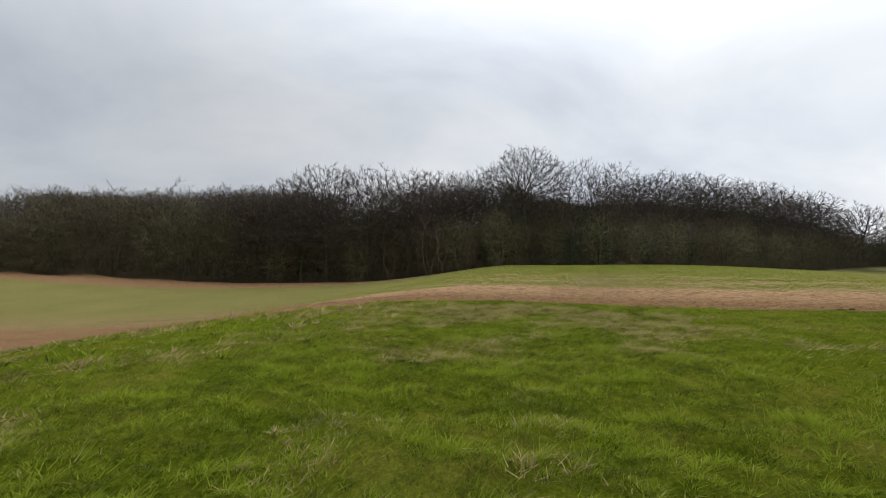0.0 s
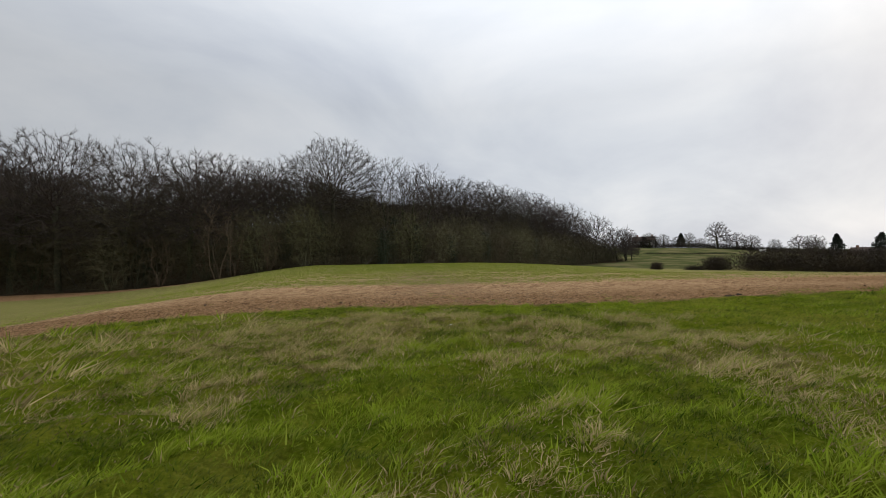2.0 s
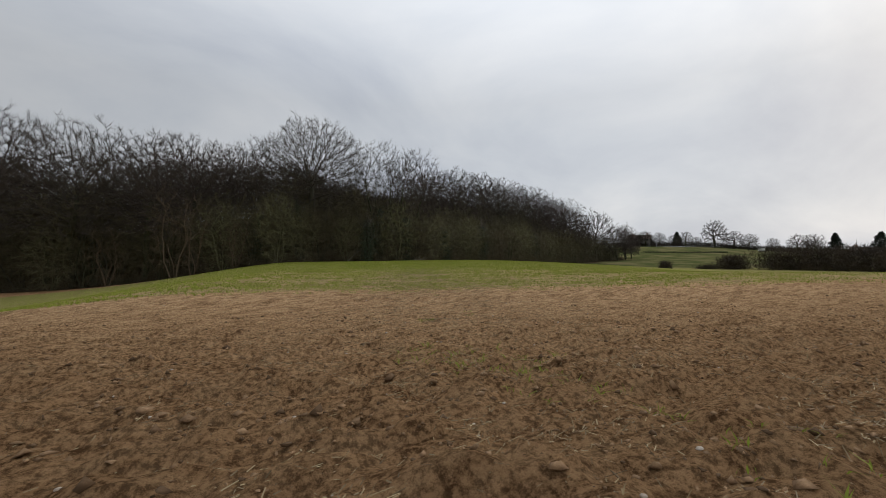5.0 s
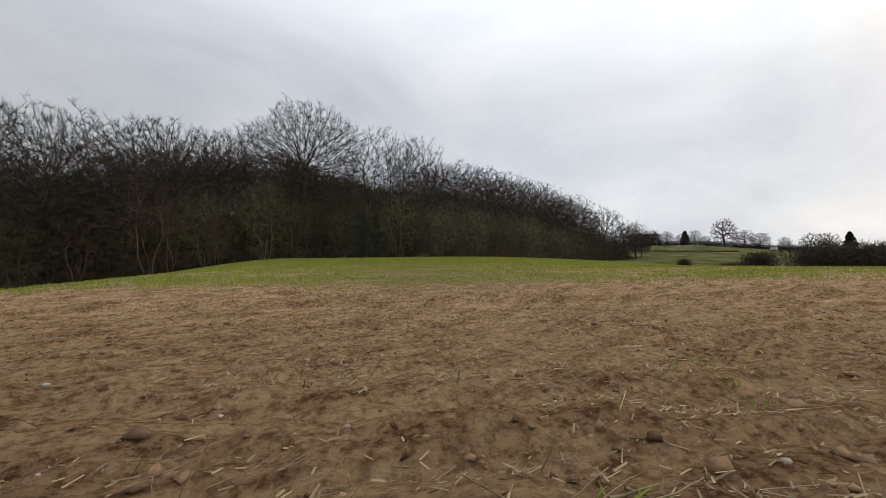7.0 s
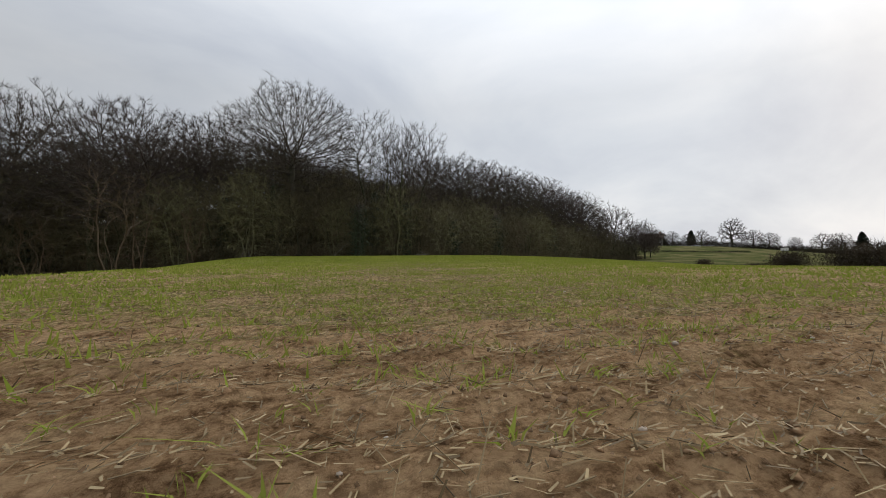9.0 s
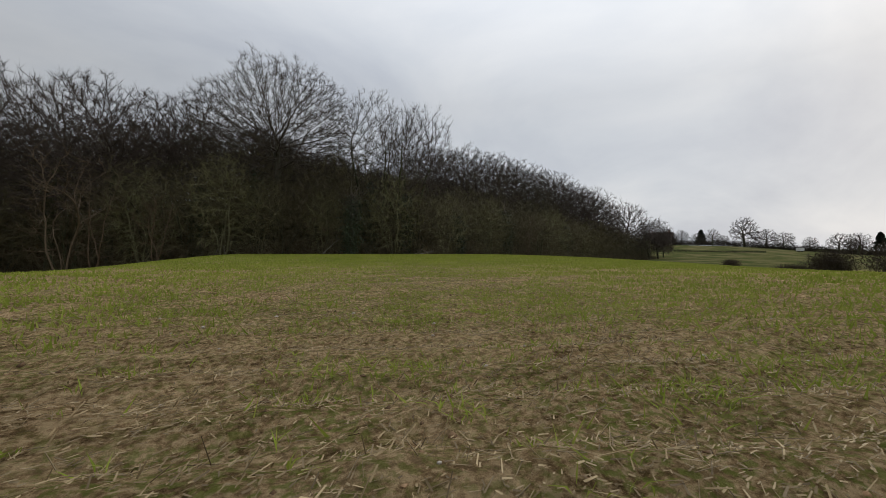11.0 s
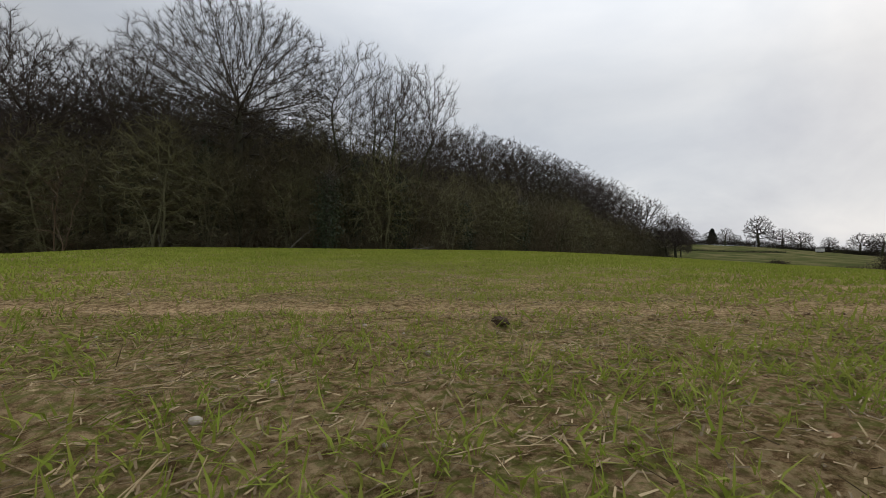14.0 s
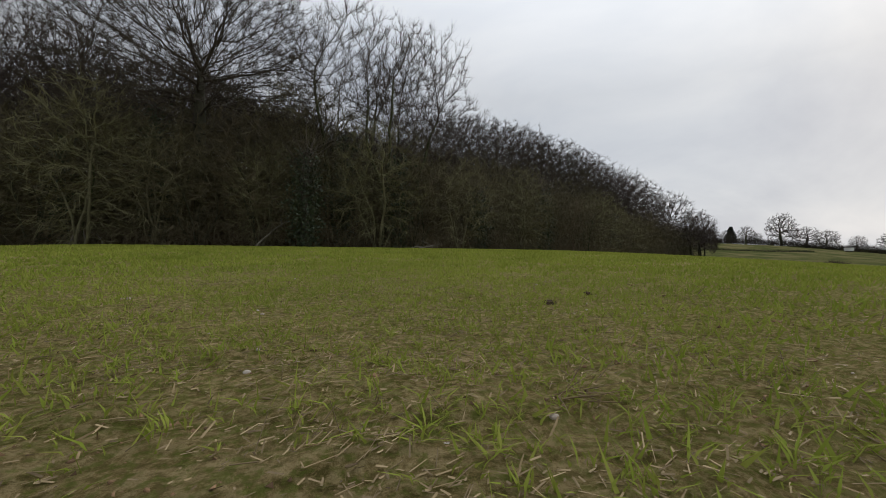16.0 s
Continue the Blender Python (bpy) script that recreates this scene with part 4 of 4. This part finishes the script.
def trailer(x, y, turn):
    """A pale flat-sided stock trailer."""
    root = new("trailer")
    root.matrix_basis = Matrix.Translation((x, y, land(x, y))) @ Matrix.Rotation(radians(turn), 4, "Z") @ Matrix.Diagonal((0.7, 0.7, 0.7, 1))
    part("body", boxes_mesh("body", [(-1.8, -0.9, 0.55, 1.8, 0.9, 2.1), (-1.85, -0.95, 2.1, 1.85, 0.95, 2.18)], PALE_PANEL), root)
    part("drawbar", boxes_mesh("drawbar", [(1.8, -0.06, 0.5, 3.0, 0.06, 0.62)], TIMBER), root)
    for sx in (-0.5, 0.4):
        for sy in (-0.95, 0.95):
            bm = bmesh.new()
            bmesh.ops.create_cone(bm, cap_ends=True, segments=14, radius1=0.33, radius2=0.33, depth=0.2, matrix=Matrix.Translation((sx, sy, 0.33)) @ Matrix.Rotation(math.pi / 2, 4, "X"))
            me = bpy.data.meshes.new("wheel")
            bm.to_mesh(me)
            bm.free()
            me.materials.append(TIMBER)
            part("wheel", me, root)
    return tagged(root, "pale trailer parked below the far hedge", "trailer", "")


trailer(212, 105, 60)


# ---- grass ----
def blades(p, height, width, lean, rng, bend=0.6):
    """Curved blades, widest a third of the way up: two triangles each."""
    n = len(p)
    a = rng.uniform(0, 6.28, n)
    side = np.stack([np.cos(a), np.sin(a), np.zeros(n)], 1) * width[:, None] * 0.5
    h = height[:, None]
    up = np.array([[0, 0, 1.0]])
    mid = p + up * h * 0.45 + lean * h * 0.22
    tip = p + up * h * (1 - 0.25 * bend) + lean * h
    v = np.stack([p, mid - side, mid + side, tip], 1).reshape(-1, 3)
    one = np.array([[0, 2, 1], [1, 2, 3]])
    return v, (one[None] + (np.arange(n) * 4)[:, None, None]).reshape(-1, 3)


def heights_at(x, y):
    return np.array([ground_z(a, b) for a, b in zip(x, y)])


WIND = np.array([0.75, -0.15, 0.0])


def make_grass():
    rng = np.random.default_rng(31)

    def tussocks(n, u0, u1, v0, v1, each, size):
        """Tufts of grass whose blades spread outwards and lean with the wind."""
        u, v = rng.uniform(u0, u1, n), rng.uniform(v0, v1, n)
        x, y = 0.4 * u + 0.917 * v, 0.917 * u - 0.4 * v
        end = np.array([grass_end(q) for q in v])
        t1, t2, t3 = noises(x, y, 0.9, 5.0), noises(x, y, 0.35, 7.0), noises(0.8 * x + 0.3 * y, 1.5 * y, 2.0, 8.0) + 0.7 * noises(x, 1.5 * y, 5.0, 9.0)
        keep = u < end + 0.4 * t1 + 0.1
        x, y, u, v, t1, t2, t3, end = (q[keep] for q in (x, y, u, v, t1, t2, t3, end))
        n = len(x)
        band = np.exp(-(((u - (end - 2.3)) / 1.5) ** 2)) * np.clip(1.0 - np.maximum(v - 0.3, 0) * 0.4, 0.1, 1)
        rim = np.exp(-(((u - end) / 0.9) ** 2))
        dryness = np.clip(2.0 * (0.03 + 0.85 * band + 0.9 * t1 + 0.7 * t2 + 0.3 * t3 - 1.2 * rim - 0.24 * np.clip(v + 1.6, 0, 1.6) + rng.normal(0, 0.12, n)), 0.03, 0.85)
        tall = (0.030 + 0.060 * np.clip(t3 + 0.25, 0, 1) + 0.025 * band + 0.02 * np.clip(t1, 0, 1)) * (1 - 0.35 * rim) * np.clip(rng.gamma(3.0, 0.32, n), 0.45, 1.6) * size
        wide = rng.uniform(0.03, 0.09, n) * size
        k = np.repeat(np.arange(n), each)
        m = len(k)
        a, q = rng.uniform(0, 6.28, m), np.sqrt(rng.random(m))
        out = np.stack([np.cos(a), np.sin(a), np.zeros(m)], 1)
        bx, by = x[k] + out[:, 0] * q * wide[k], y[k] + out[:, 1] * q * wide[k]
        z = heights_at(bx, by) - 0.006
        dry = rng.random(m) < dryness[k]
        h = tall[k] * rng.uniform(0.6, 1.3, m) * np.where(dry, 1.05, 1.0)
        lean = out * (0.25 + 0.6 * q[:, None]) + WIND * (0.25 + 0.6 * np.clip(t2[k] + 0.4, 0, 1))[:, None] + rng.normal(0, 0.25, (m, 3)) * np.array([1, 1, 0.2])
        lean = np.where(dry[:, None], lean * 1.1 + rng.normal(0, 0.35, (m, 3)) * np.array([1, 1, 0.1]), lean)
        h = np.where(dry, h * 0.72, h)
        # tone per tuft: shading of tall tufts over darker hollows put into the colour
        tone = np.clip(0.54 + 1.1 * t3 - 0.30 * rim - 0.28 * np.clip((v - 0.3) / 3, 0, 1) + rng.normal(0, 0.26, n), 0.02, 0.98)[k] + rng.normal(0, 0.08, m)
        return np.stack([bx, by, z], 1), h, dry, lean, tone

    p, h, dry, lean, tone = tussocks(14000, 1.6, 12.8, -4.4, 0.6, 25, 0.72)
    q, hq, dq, lq, tq = tussocks(11500, -3, 17, -16, 32, 14, 1.3)
    w = rng.uniform(0.0032, 0.0068, len(p))
    # a short carpet between the tufts
    c, hc, dc, lc, tc = tussocks(18500, 1.6, 13.2, -7.0, 7.0, 15, 0.75)
    c[:, :2] += rng.normal(0, 0.06, (len(c), 2))
    corridor = (np.abs(0.917 * q[:, 0] - 0.4 * q[:, 1]) < 4.5) & (0.4 * q[:, 0] + 0.917 * q[:, 1] > 1.6)
    q, hq, dq, lq, tq = (k[~corridor] for k in (q, hq, dq, lq, tq))
    wq = np.concatenate([rng.uniform(0.007, 0.013, len(q)), rng.uniform(0.0020, 0.0044, len(c))])
    q, hq, dq, lq = np.concatenate([q, c]), np.concatenate([hq, hc * 0.85]), np.concatenate([dq, dc]), np.concatenate([lq, lc])
    tq = np.concatenate([tq, tc])
    lq[len(lq) - len(lc):] *= 1.2
    tips = q + np.array([0, 0, 1.0]) * hq[:, None] * 1.1 + lq * hq[:, None]
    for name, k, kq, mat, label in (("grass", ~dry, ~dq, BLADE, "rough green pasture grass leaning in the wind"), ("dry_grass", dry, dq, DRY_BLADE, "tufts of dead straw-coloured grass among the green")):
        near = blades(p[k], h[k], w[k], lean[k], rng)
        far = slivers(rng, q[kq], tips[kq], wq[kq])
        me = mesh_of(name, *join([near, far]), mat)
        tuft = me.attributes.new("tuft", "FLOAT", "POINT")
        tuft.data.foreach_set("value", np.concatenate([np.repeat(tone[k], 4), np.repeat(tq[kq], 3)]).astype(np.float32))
        tagged(new(name, me), label, "grass", kind="stuff")


make_grass()


# ---- bare soil and crop ----
def field_spots(rng, n, u0, u1, wide):
    u = rng.uniform(u0, u1, n)
    v = -1.5 + rng.normal(0, wide, n)
    return 0.4 * u + 0.917 * v, 0.917 * u - 0.4 * v, u, v


def make_straw():
    rng = np.random.default_rng(41)
    near, far = field_spots(rng, 260000, 12.5, 50, 1.5), field_spots(rng, 45000, 20, 60, 5.5)
    wide = np.concatenate([np.zeros(260000), np.ones(45000)])
    x, y, u, v = (np.concatenate(q) for q in zip(near, far))
    # the litter lies in drifts, thickest where the crop comes up
    mat1, mat2 = noises(x, y, 0.8, 3.0), noises(0.4 * u + 2.0 * v, 2.6 * u, 1.0, 6.0)
    pressed = np.array([tracks(a, b) for a, b in zip(x, y)])
    litter = np.interp(u, (13, 20, 22.8, 24, 27, 38, 46, 55), (0.14, 0.45, 0.62, 0.92, 0.92, 0.72, 0.55, 0.3))
    keep = (u > np.array([grass_end(q) for q in v]) + 0.2) & (rng.random(len(x)) < np.clip(litter + 0.45 * mat1 + 0.8 * mat2 - 0.9 * pressed, 0.02, 1))
    keep &= (wide == 0) | (np.abs(v + 1.5) > 2.6)
    x, y, wide = x[keep], y[keep], wide[keep]
    n = len(x)
    z = heights_at(x, y)
    long = np.minimum(rng.gamma(1.5, 0.013, n) + 0.008, 0.13) * (1 + 0.6 * wide)
    a = rng.normal(0.1, 0.9, n)
    rise = np.where(rng.random(n) < 0.10, rng.uniform(0.3, 1.2, n), rng.normal(0.06, 0.12, n))
    way = np.stack([np.cos(a) * np.cos(rise), np.sin(a) * np.cos(rise), np.sin(rise)], 1)
    p0 = np.stack([x, y, z + 0.006], 1)
    r = rng.uniform(0.0009, 0.0019, n) * (1 + 1.2 * wide)
    stout = long > 0.05
    p1 = p0 + way * long[:, None]
    flat = np.cross(way, np.array([0, 0, 1.0]) + rng.normal(0, 0.35, (n, 3)))
    flat *= (1.5 * r / (np.linalg.norm(flat, axis=1) + 1e-9))[:, None]
    split = np.stack([p0 - flat, p0 + flat, p1 + flat * 0.7, p1 - flat * 0.7], 1)[~stout].reshape(-1, 3)
    faces = (np.array([[0, 1, 2], [0, 2, 3]])[None] + (np.arange(len(split) // 4) * 4)[:, None, None]).reshape(-1, 3)
    v3, f3 = join([tubes(p0[stout], p1[stout], r[stout], r[stout] * 0.8, 3), (split, faces)])
    tagged(new("straw_litter", mesh_of("straw_litter", v3, f3, STRAW)), "chopped pale straw and stubble strewn over the soil", "straw", kind="stuff")


def make_pebbles():
    """Small pale stones on the soil."""
    rng = np.random.default_rng(45)
    x, y, u, v = field_spots(rng, 700, 13, 50, 2.2)
    size = np.minimum(rng.gamma(2.0, 0.003, len(x)) + 0.003, 0.016)
    p = np.stack([x, y, heights_at(x, y) + 0.1 * size], 1)
    bm = bmesh.new()
    bmesh.ops.create_icosphere(bm, subdivisions=1, radius=1)
    base = np.array([q.co[:] for q in bm.verts])
    one = np.array([[q.index for q in f.verts] for f in bm.faces])
    bm.free()
    shape = base[None] * np.stack([size, size * rng.uniform(0.6, 1.0, len(x)), size * rng.uniform(0.5, 0.8, len(x))], 1)[:, None] * rng.uniform(0.85, 1.15, (len(x), len(base), 1))
    f3 = (one[None] + (np.arange(len(x)) * len(base))[:, None, None]).reshape(-1, 3)
    tagged(new("pebbles", mesh_of("pebbles", (p[:, None] + shape).reshape(-1, 3), f3, PEBBLE)), "small pale flint pebbles lying on the soil", "stones", kind="stuff")


def make_clods():
    rng = np.random.default_rng(43)

    def sown(n, wide, share, smallest, scale, largest, borders):
        x, y, u, v = field_spots(rng, n, 12.3, 52, wide)
        lumps = noises(0.9 * u, 0.35 * v, 2.6, 4.0) + 0.7 * noises(x, y, 3.0, 1.0)
        line = u + 0.07 * noises(x, y, 0.5, 0.0)
        verge = np.zeros(n)
        for c in (21.25, 21.85, 22.7, 23.25, 24.5, 40.1, 41.0):
            verge = np.maximum(verge, np.exp(-(((line - c) / 0.11) ** 2)))
        pressed = np.array([tracks(a, b) for a, b in zip(x, y)])
        keep = (u > np.array([grass_end(q) for q in v])) & (rng.random(n) < np.clip(share * (1 - 0.6 * (u > 27)) + 0.8 * lumps * (1 - 0.5 * (u > 27)) + borders * verge - 1.2 * pressed, 0.03, 1))
        x, y = x[keep], y[keep]
        return np.stack([x, y, heights_at(x, y)], 1), np.minimum(rng.gamma(1.5, scale, len(x)) + smallest, largest)

    clumps = sown(76000, 2.1, 0.14, 0.004, 0.0038, 0.017, 1.0)
    x, y, u, v = field_spots(rng, 26000, 12.4, 21.0, 5.0)
    keep = (u > np.array([grass_end(q) for q in v])) & (rng.random(len(x)) < np.clip(0.35 + 0.8 * noises(x, y, 1.3, 2.0) - 0.05 * (u - 15), 0.03, 1))
    tilth = np.stack([x[keep], y[keep], heights_at(x[keep], y[keep])], 1)
    p = np.concatenate([clumps[0], tilth])
    size = np.concatenate([clumps[1], np.minimum(rng.gamma(1.6, 0.006, len(tilth)) + 0.006, 0.036)])
    n = len(p)
    p[:, 2] -= 0.15 * size
    base = np.array([[1, 0, 0], [0, 1, 0], [-1, 0, 0], [0, -1, 0], [0, 0, 0.6], [0, 0, -0.5]], float)
    v3 = p[:, None] + base[None] * size[:, None, None] * rng.uniform(0.5, 1.4, (n, 6, 1)) + rng.normal(0, 0.22, (n, 6, 3)) * size[:, None, None]
    one = np.array([[0, 1, 4], [1, 2, 4], [2, 3, 4], [3, 0, 4], [1, 0, 5], [2, 1, 5], [3, 2, 5], [0, 3, 5]])
    f3 = (one[None] + (np.arange(n) * 6)[:, None, None]).reshape(-1, 3)
    # the finest crumbs: three faces each
    at, fine = sown(80000, 1.35, 0.50, 0.0015, 0.0019, 0.007, 0.4)
    turn = rng.uniform(0, 6.283, len(at))[:, None] + np.array([[0, 2.1, 4.2]]) + rng.normal(0, 0.3, (len(at), 3))
    ring = at[:, None] + np.stack([np.cos(turn), np.sin(turn), np.full(turn.shape, -0.3)], 2) * (fine[:, None] * rng.uniform(0.7, 1.5, turn.shape))[:, :, None]
    top = at + rng.normal(0, 0.3, at.shape) * fine[:, None] + np.array([0, 0, 0.7]) * fine[:, None]
    crumb = np.concatenate([ring, top[:, None]], 1).reshape(-1, 3), (np.array([[0, 1, 3], [1, 2, 3], [2, 0, 3]])[None] + (np.arange(len(at)) * 4)[:, None, None]).reshape(-1, 3)
    v3, f3 = join([(v3.reshape(-1, 3), f3), crumb])
    tagged(new("soil_clods", mesh_of("soil_clods", v3, f3, CLOD, True)), "crumbs and clods of dry brown soil", "soil", kind="stuff")


def make_seedlings():
    rng = np.random.default_rng(47)

    def sown(n, u0, u1, wide):
        x, y, u, v = field_spots(rng, n, u0, u1, wide)
        patch, spot = noises(x, y, 0.35, 11.0), noises(x, y, 1.8, 13.0)
        start = np.array([crop_start(q) for q in v])
        chance = np.clip((u - start + 2.0) / 4, 0.0, 1) * np.clip(0.62 + 1.2 * patch + 1.6 * spot + np.clip((u - 44) / 12, 0, 0.6), 0.02, 1)
        chance *= np.array([tramline(a, b) for a, b in zip(x, y)])
        keep = (rng.random(n) < chance) & (y < np.interp(x, EDGE_X, EDGE_Y) - 0.8)
        x, y = x[keep], y[keep]
        return x, y, heights_at(x, y) - 0.004

    x, y, z = sown(46000, 23.5, 54, 2.4)
    out, n = [], len(x)
    tall = rng.uniform(0.025, 0.062, n)
    for _ in range(5):
        lean = rng.normal(0, 1.0, (n, 3)) * np.array([1, 1, 0.1])
        p = np.stack([x + rng.normal(0, 0.016, n), y + rng.normal(0, 0.016, n), z], 1)
        out.append(blades(p, tall * rng.uniform(0.6, 1.1, n), rng.uniform(0.004, 0.008, n), lean, rng))
    x, y, z = sown(300000, 24, 76, 13.0)
    n = len(x)
    p = np.stack([x, y, z], 1)
    off = np.abs(0.917 * x - 0.4 * y + 1.5) + np.maximum(0.4 * x + 0.917 * y - 49, 0)
    tip = p + np.stack([rng.normal(0, 0.03, n), rng.normal(0, 0.03, n), rng.uniform(0.04, 0.08, n)], 1)
    out.append(slivers(rng, p, tip, np.clip(0.003 + 0.0022 * off, 0.003, 0.020) * rng.uniform(0.7, 1.3, n)))
    vv, ff = join(out)
    tagged(new("crop_seedlings", mesh_of("crop_seedlings", vv, ff, SEEDLING)), "thin rows of young green cereal seedlings", "crop", kind="stuff")


def make_weeds():
    """Low green weeds and moss on the soil beside the grass, and here and there on the bare soil."""
    rng = np.random.default_rng(49)
    x, y, u, v = field_spots(rng, 26000, 12.2, 24, 6.0)
    past = u - np.array([grass_end(q) for q in v])
    keep = (past > 0) & (rng.random(len(x)) < np.clip(2.2 * noises(x, y, 0.55, 21.0) + 0.45 * np.exp(-past / 0.8) - 0.30 - 0.16 * past, 0, 0.8))
    x, y = x[keep], y[keep]
    n = len(x)
    z = heights_at(x, y) - 0.003
    out = []
    for _ in range(4):
        lean = rng.normal(0, 0.9, (n, 3)) * np.array([1, 1, 0.1])
        p = np.stack([x + rng.normal(0, 0.02, n), y + rng.normal(0, 0.02, n), z], 1)
        out.append(blades(p, rng.uniform(0.02, 0.06, n), rng.uniform(0.004, 0.009, n), lean, rng))
    tagged(new("soil_weeds", mesh_of("soil_weeds", *join(out), SEEDLING)), "low green weeds scattered over the bare soil", "weeds", kind="stuff")


make_straw()
make_pebbles()
make_clods()
make_seedlings()
make_weeds()


def make_feather():
    """A small pale feather caught in the grass."""
    rng = np.random.default_rng(3)
    root = new("feather")
    x, y = 2.15, 9.84
    root.matrix_basis = Matrix.Translation((x, y, ground_z(x, y) + 0.045)) @ Matrix.Rotation(0.05, 4, "Z") @ Matrix.Rotation(-0.15, 4, "Y") @ Matrix.Diagonal((0.6, 0.6, 0.6, 1))
    v, f = [], []
    for i in range(13):
        t = i / 12
        w = 0.011 * math.sin(math.pi * min(1, t * 0.9 + 0.08)) ** 0.7
        v += [(0.09 * t, -w, 0.004 * math.sin(t * 3)), (0.09 * t, 0, 0.006 + 0.004 * math.sin(t * 3)), (0.09 * t, w, 0.004 * math.sin(t * 3))]
        if i:
            a = 3 * i
            f += [(a - 3, a - 2, a + 1), (a - 3, a + 1, a), (a - 2, a - 1, a + 2), (a - 2, a + 2, a + 1)]
    part("vane", mesh_of("vane", v, f, PALE_PANEL, True), root)
    p = np.array([(-0.03, 0, 0), (0.085, 0, 0.008)])
    part("quill", mesh_of("quill", *tubes(p[:1], p[1:], np.array([0.0018]), np.array([0.0008]), 5), PALE_PANEL, True), root)
    tagged(root, "small white feather lying in the rough grass", "feather")


make_feather()


TUSSOCKS = ((2.72, 11.10, 0.15), (2.81, 11.02, 0.08), (2.20, 11.32, 0.11), (1.59, 9.05, 0.10), (0.85, 9.99, 0.10), (0.25, 10.1, 0.10), (1.3, 9.75, 0.10), (-0.3, 8.2, 0.10), (0.4, 9.3, 0.11))


def make_tussock(x, y, height, seed, blades_dry=110, blades_green=40):
    """A tall tuft of dead grass, bleached and bent over, with green at its foot."""
    rng = np.random.default_rng(seed)
    root = new("grass_tussock")
    root.location = (x, y, ground_z(x, y) - 0.01)

    def tuft(name, n, tall, wide, mat, label):
        a, q = rng.uniform(0, 6.28, n), rng.random(n) * 0.13
        out = np.stack([np.cos(a), np.sin(a), np.zeros(n)], 1)
        p = out * q[:, None]
        lean = out * (q[:, None] * 4.0) + WIND * rng.uniform(-0.3, 0.9, (n, 1)) + rng.normal(0, 0.75, (n, 3)) * np.array([1, 1, 0.3])
        me = mesh_of(name, *blades(p, tall * rng.beta(1.3, 1.6, n) * 1.4 + 0.015, rng.uniform(0.0015, wide, n), lean, rng), mat)
        tone = me.attributes.new("tuft", "FLOAT", "POINT")
        tone.data.foreach_set("value", np.repeat(rng.uniform(0.45, 1.0, n), 4).astype(np.float32))
        part(name, me, root, label)

    tuft("dead_tuft", blades_dry, height, 0.0042, DRY_BLADE, "bleached straw-coloured blades")
    tuft("green_tuft", blades_green, height * 0.55, 0.005, BLADE, "green blades at the foot")
    return tagged(root, "tall tussock of bleached dead grass standing in green pasture", "grass tuft", "grass tussocks")


for k, (x, y, h) in enumerate(TUSSOCKS):
    make_tussock(x, y, h, 800 + k)


def make_stalks(x, y, seed, label, stalks=14, green=26):
    """A loose bundle of dead stalks with a green weed growing through it."""
    rng = np.random.default_rng(seed)
    root = new("dead_stalks")
    root.location = (x, y, ground_z(x, y))
    for _ in range(stalks):
        a = rng.normal(-0.5, 0.7)
        p0 = (rng.normal(0, 0.03), rng.normal(0, 0.03), rng.uniform(0.002, 0.03))
        way = (math.cos(a), math.sin(a), rng.normal(0.05, 0.18))
        part("stalk", mesh_of("stalk", *bent_stick(rng, p0, way, rng.uniform(0.06, 0.19), rng.uniform(0.0018, 0.0032), 0.2, 4, 5), STRAW, True), root)
    p = np.stack([rng.normal(-0.02, 0.03, green), rng.normal(-0.02, 0.03, green), np.zeros(green)], 1)
    lean = rng.normal(0, 0.7, (green, 3)) * np.array([1, 1, 0.1])
    part("weed", mesh_of("weed", *blades(p, rng.uniform(0.03, 0.07, green), rng.uniform(0.004, 0.007, green), lean, rng), SEEDLING), root, "small green weed")
    return tagged(root, label, "stalks", "stalks on the bare soil")


for k, (x, y) in enumerate(((5.62, 17.42), (5.45, 17.30), (7.9, 21.6), (8.9, 22.2), (12.9, 31.4), (17.6, 42.1))):
    make_stalks(x, y, 700 + k, "loose dead straw stalks with a green weed on bare soil", 14 if k != 1 else 8)


def make_lump(x, y, size, seed):
    """A dark lump of turned earth."""
    rng = np.random.default_rng(seed)
    bm = bmesh.new()
    bmesh.ops.create_icosphere(bm, subdivisions=3, radius=1)
    for v in bm.verts:
        p = v.co.copy()
        v.co *= 1 + 0.35 * noise.noise(p * 2.2 + Vector((seed, 0, 0))) + 0.2 * noise.noise(p * 5)
        v.co.z *= 0.5
        v.co *= size
    me = bpy.data.meshes.new("earth_lump")
    bm.to_mesh(me)
    bm.free()
    me.materials.append(DARK_EARTH)
    ob = new("earth_lump", me)
    ob.location = (x, y, ground_z(x, y) + size * 0.15)
    tagged(ob, "dark lump of turned earth on the bare soil", "earth", "lumps of earth")


DARK_EARTH = varied("dark_earth", (0.035, 0.022, 0.014), (0.10, 0.062, 0.036), (0.07, 0.045, 0.025), 0.5, scale=30.0)
for k, (x, y, size) in enumerate(((8.94, 10.43, 0.09), (9.12, 10.36, 0.05), (15.05, 36.98, 0.045), (18.9, 43.6, 0.05), (19.6, 43.9, 0.035))):
    make_lump(x, y, size, k)
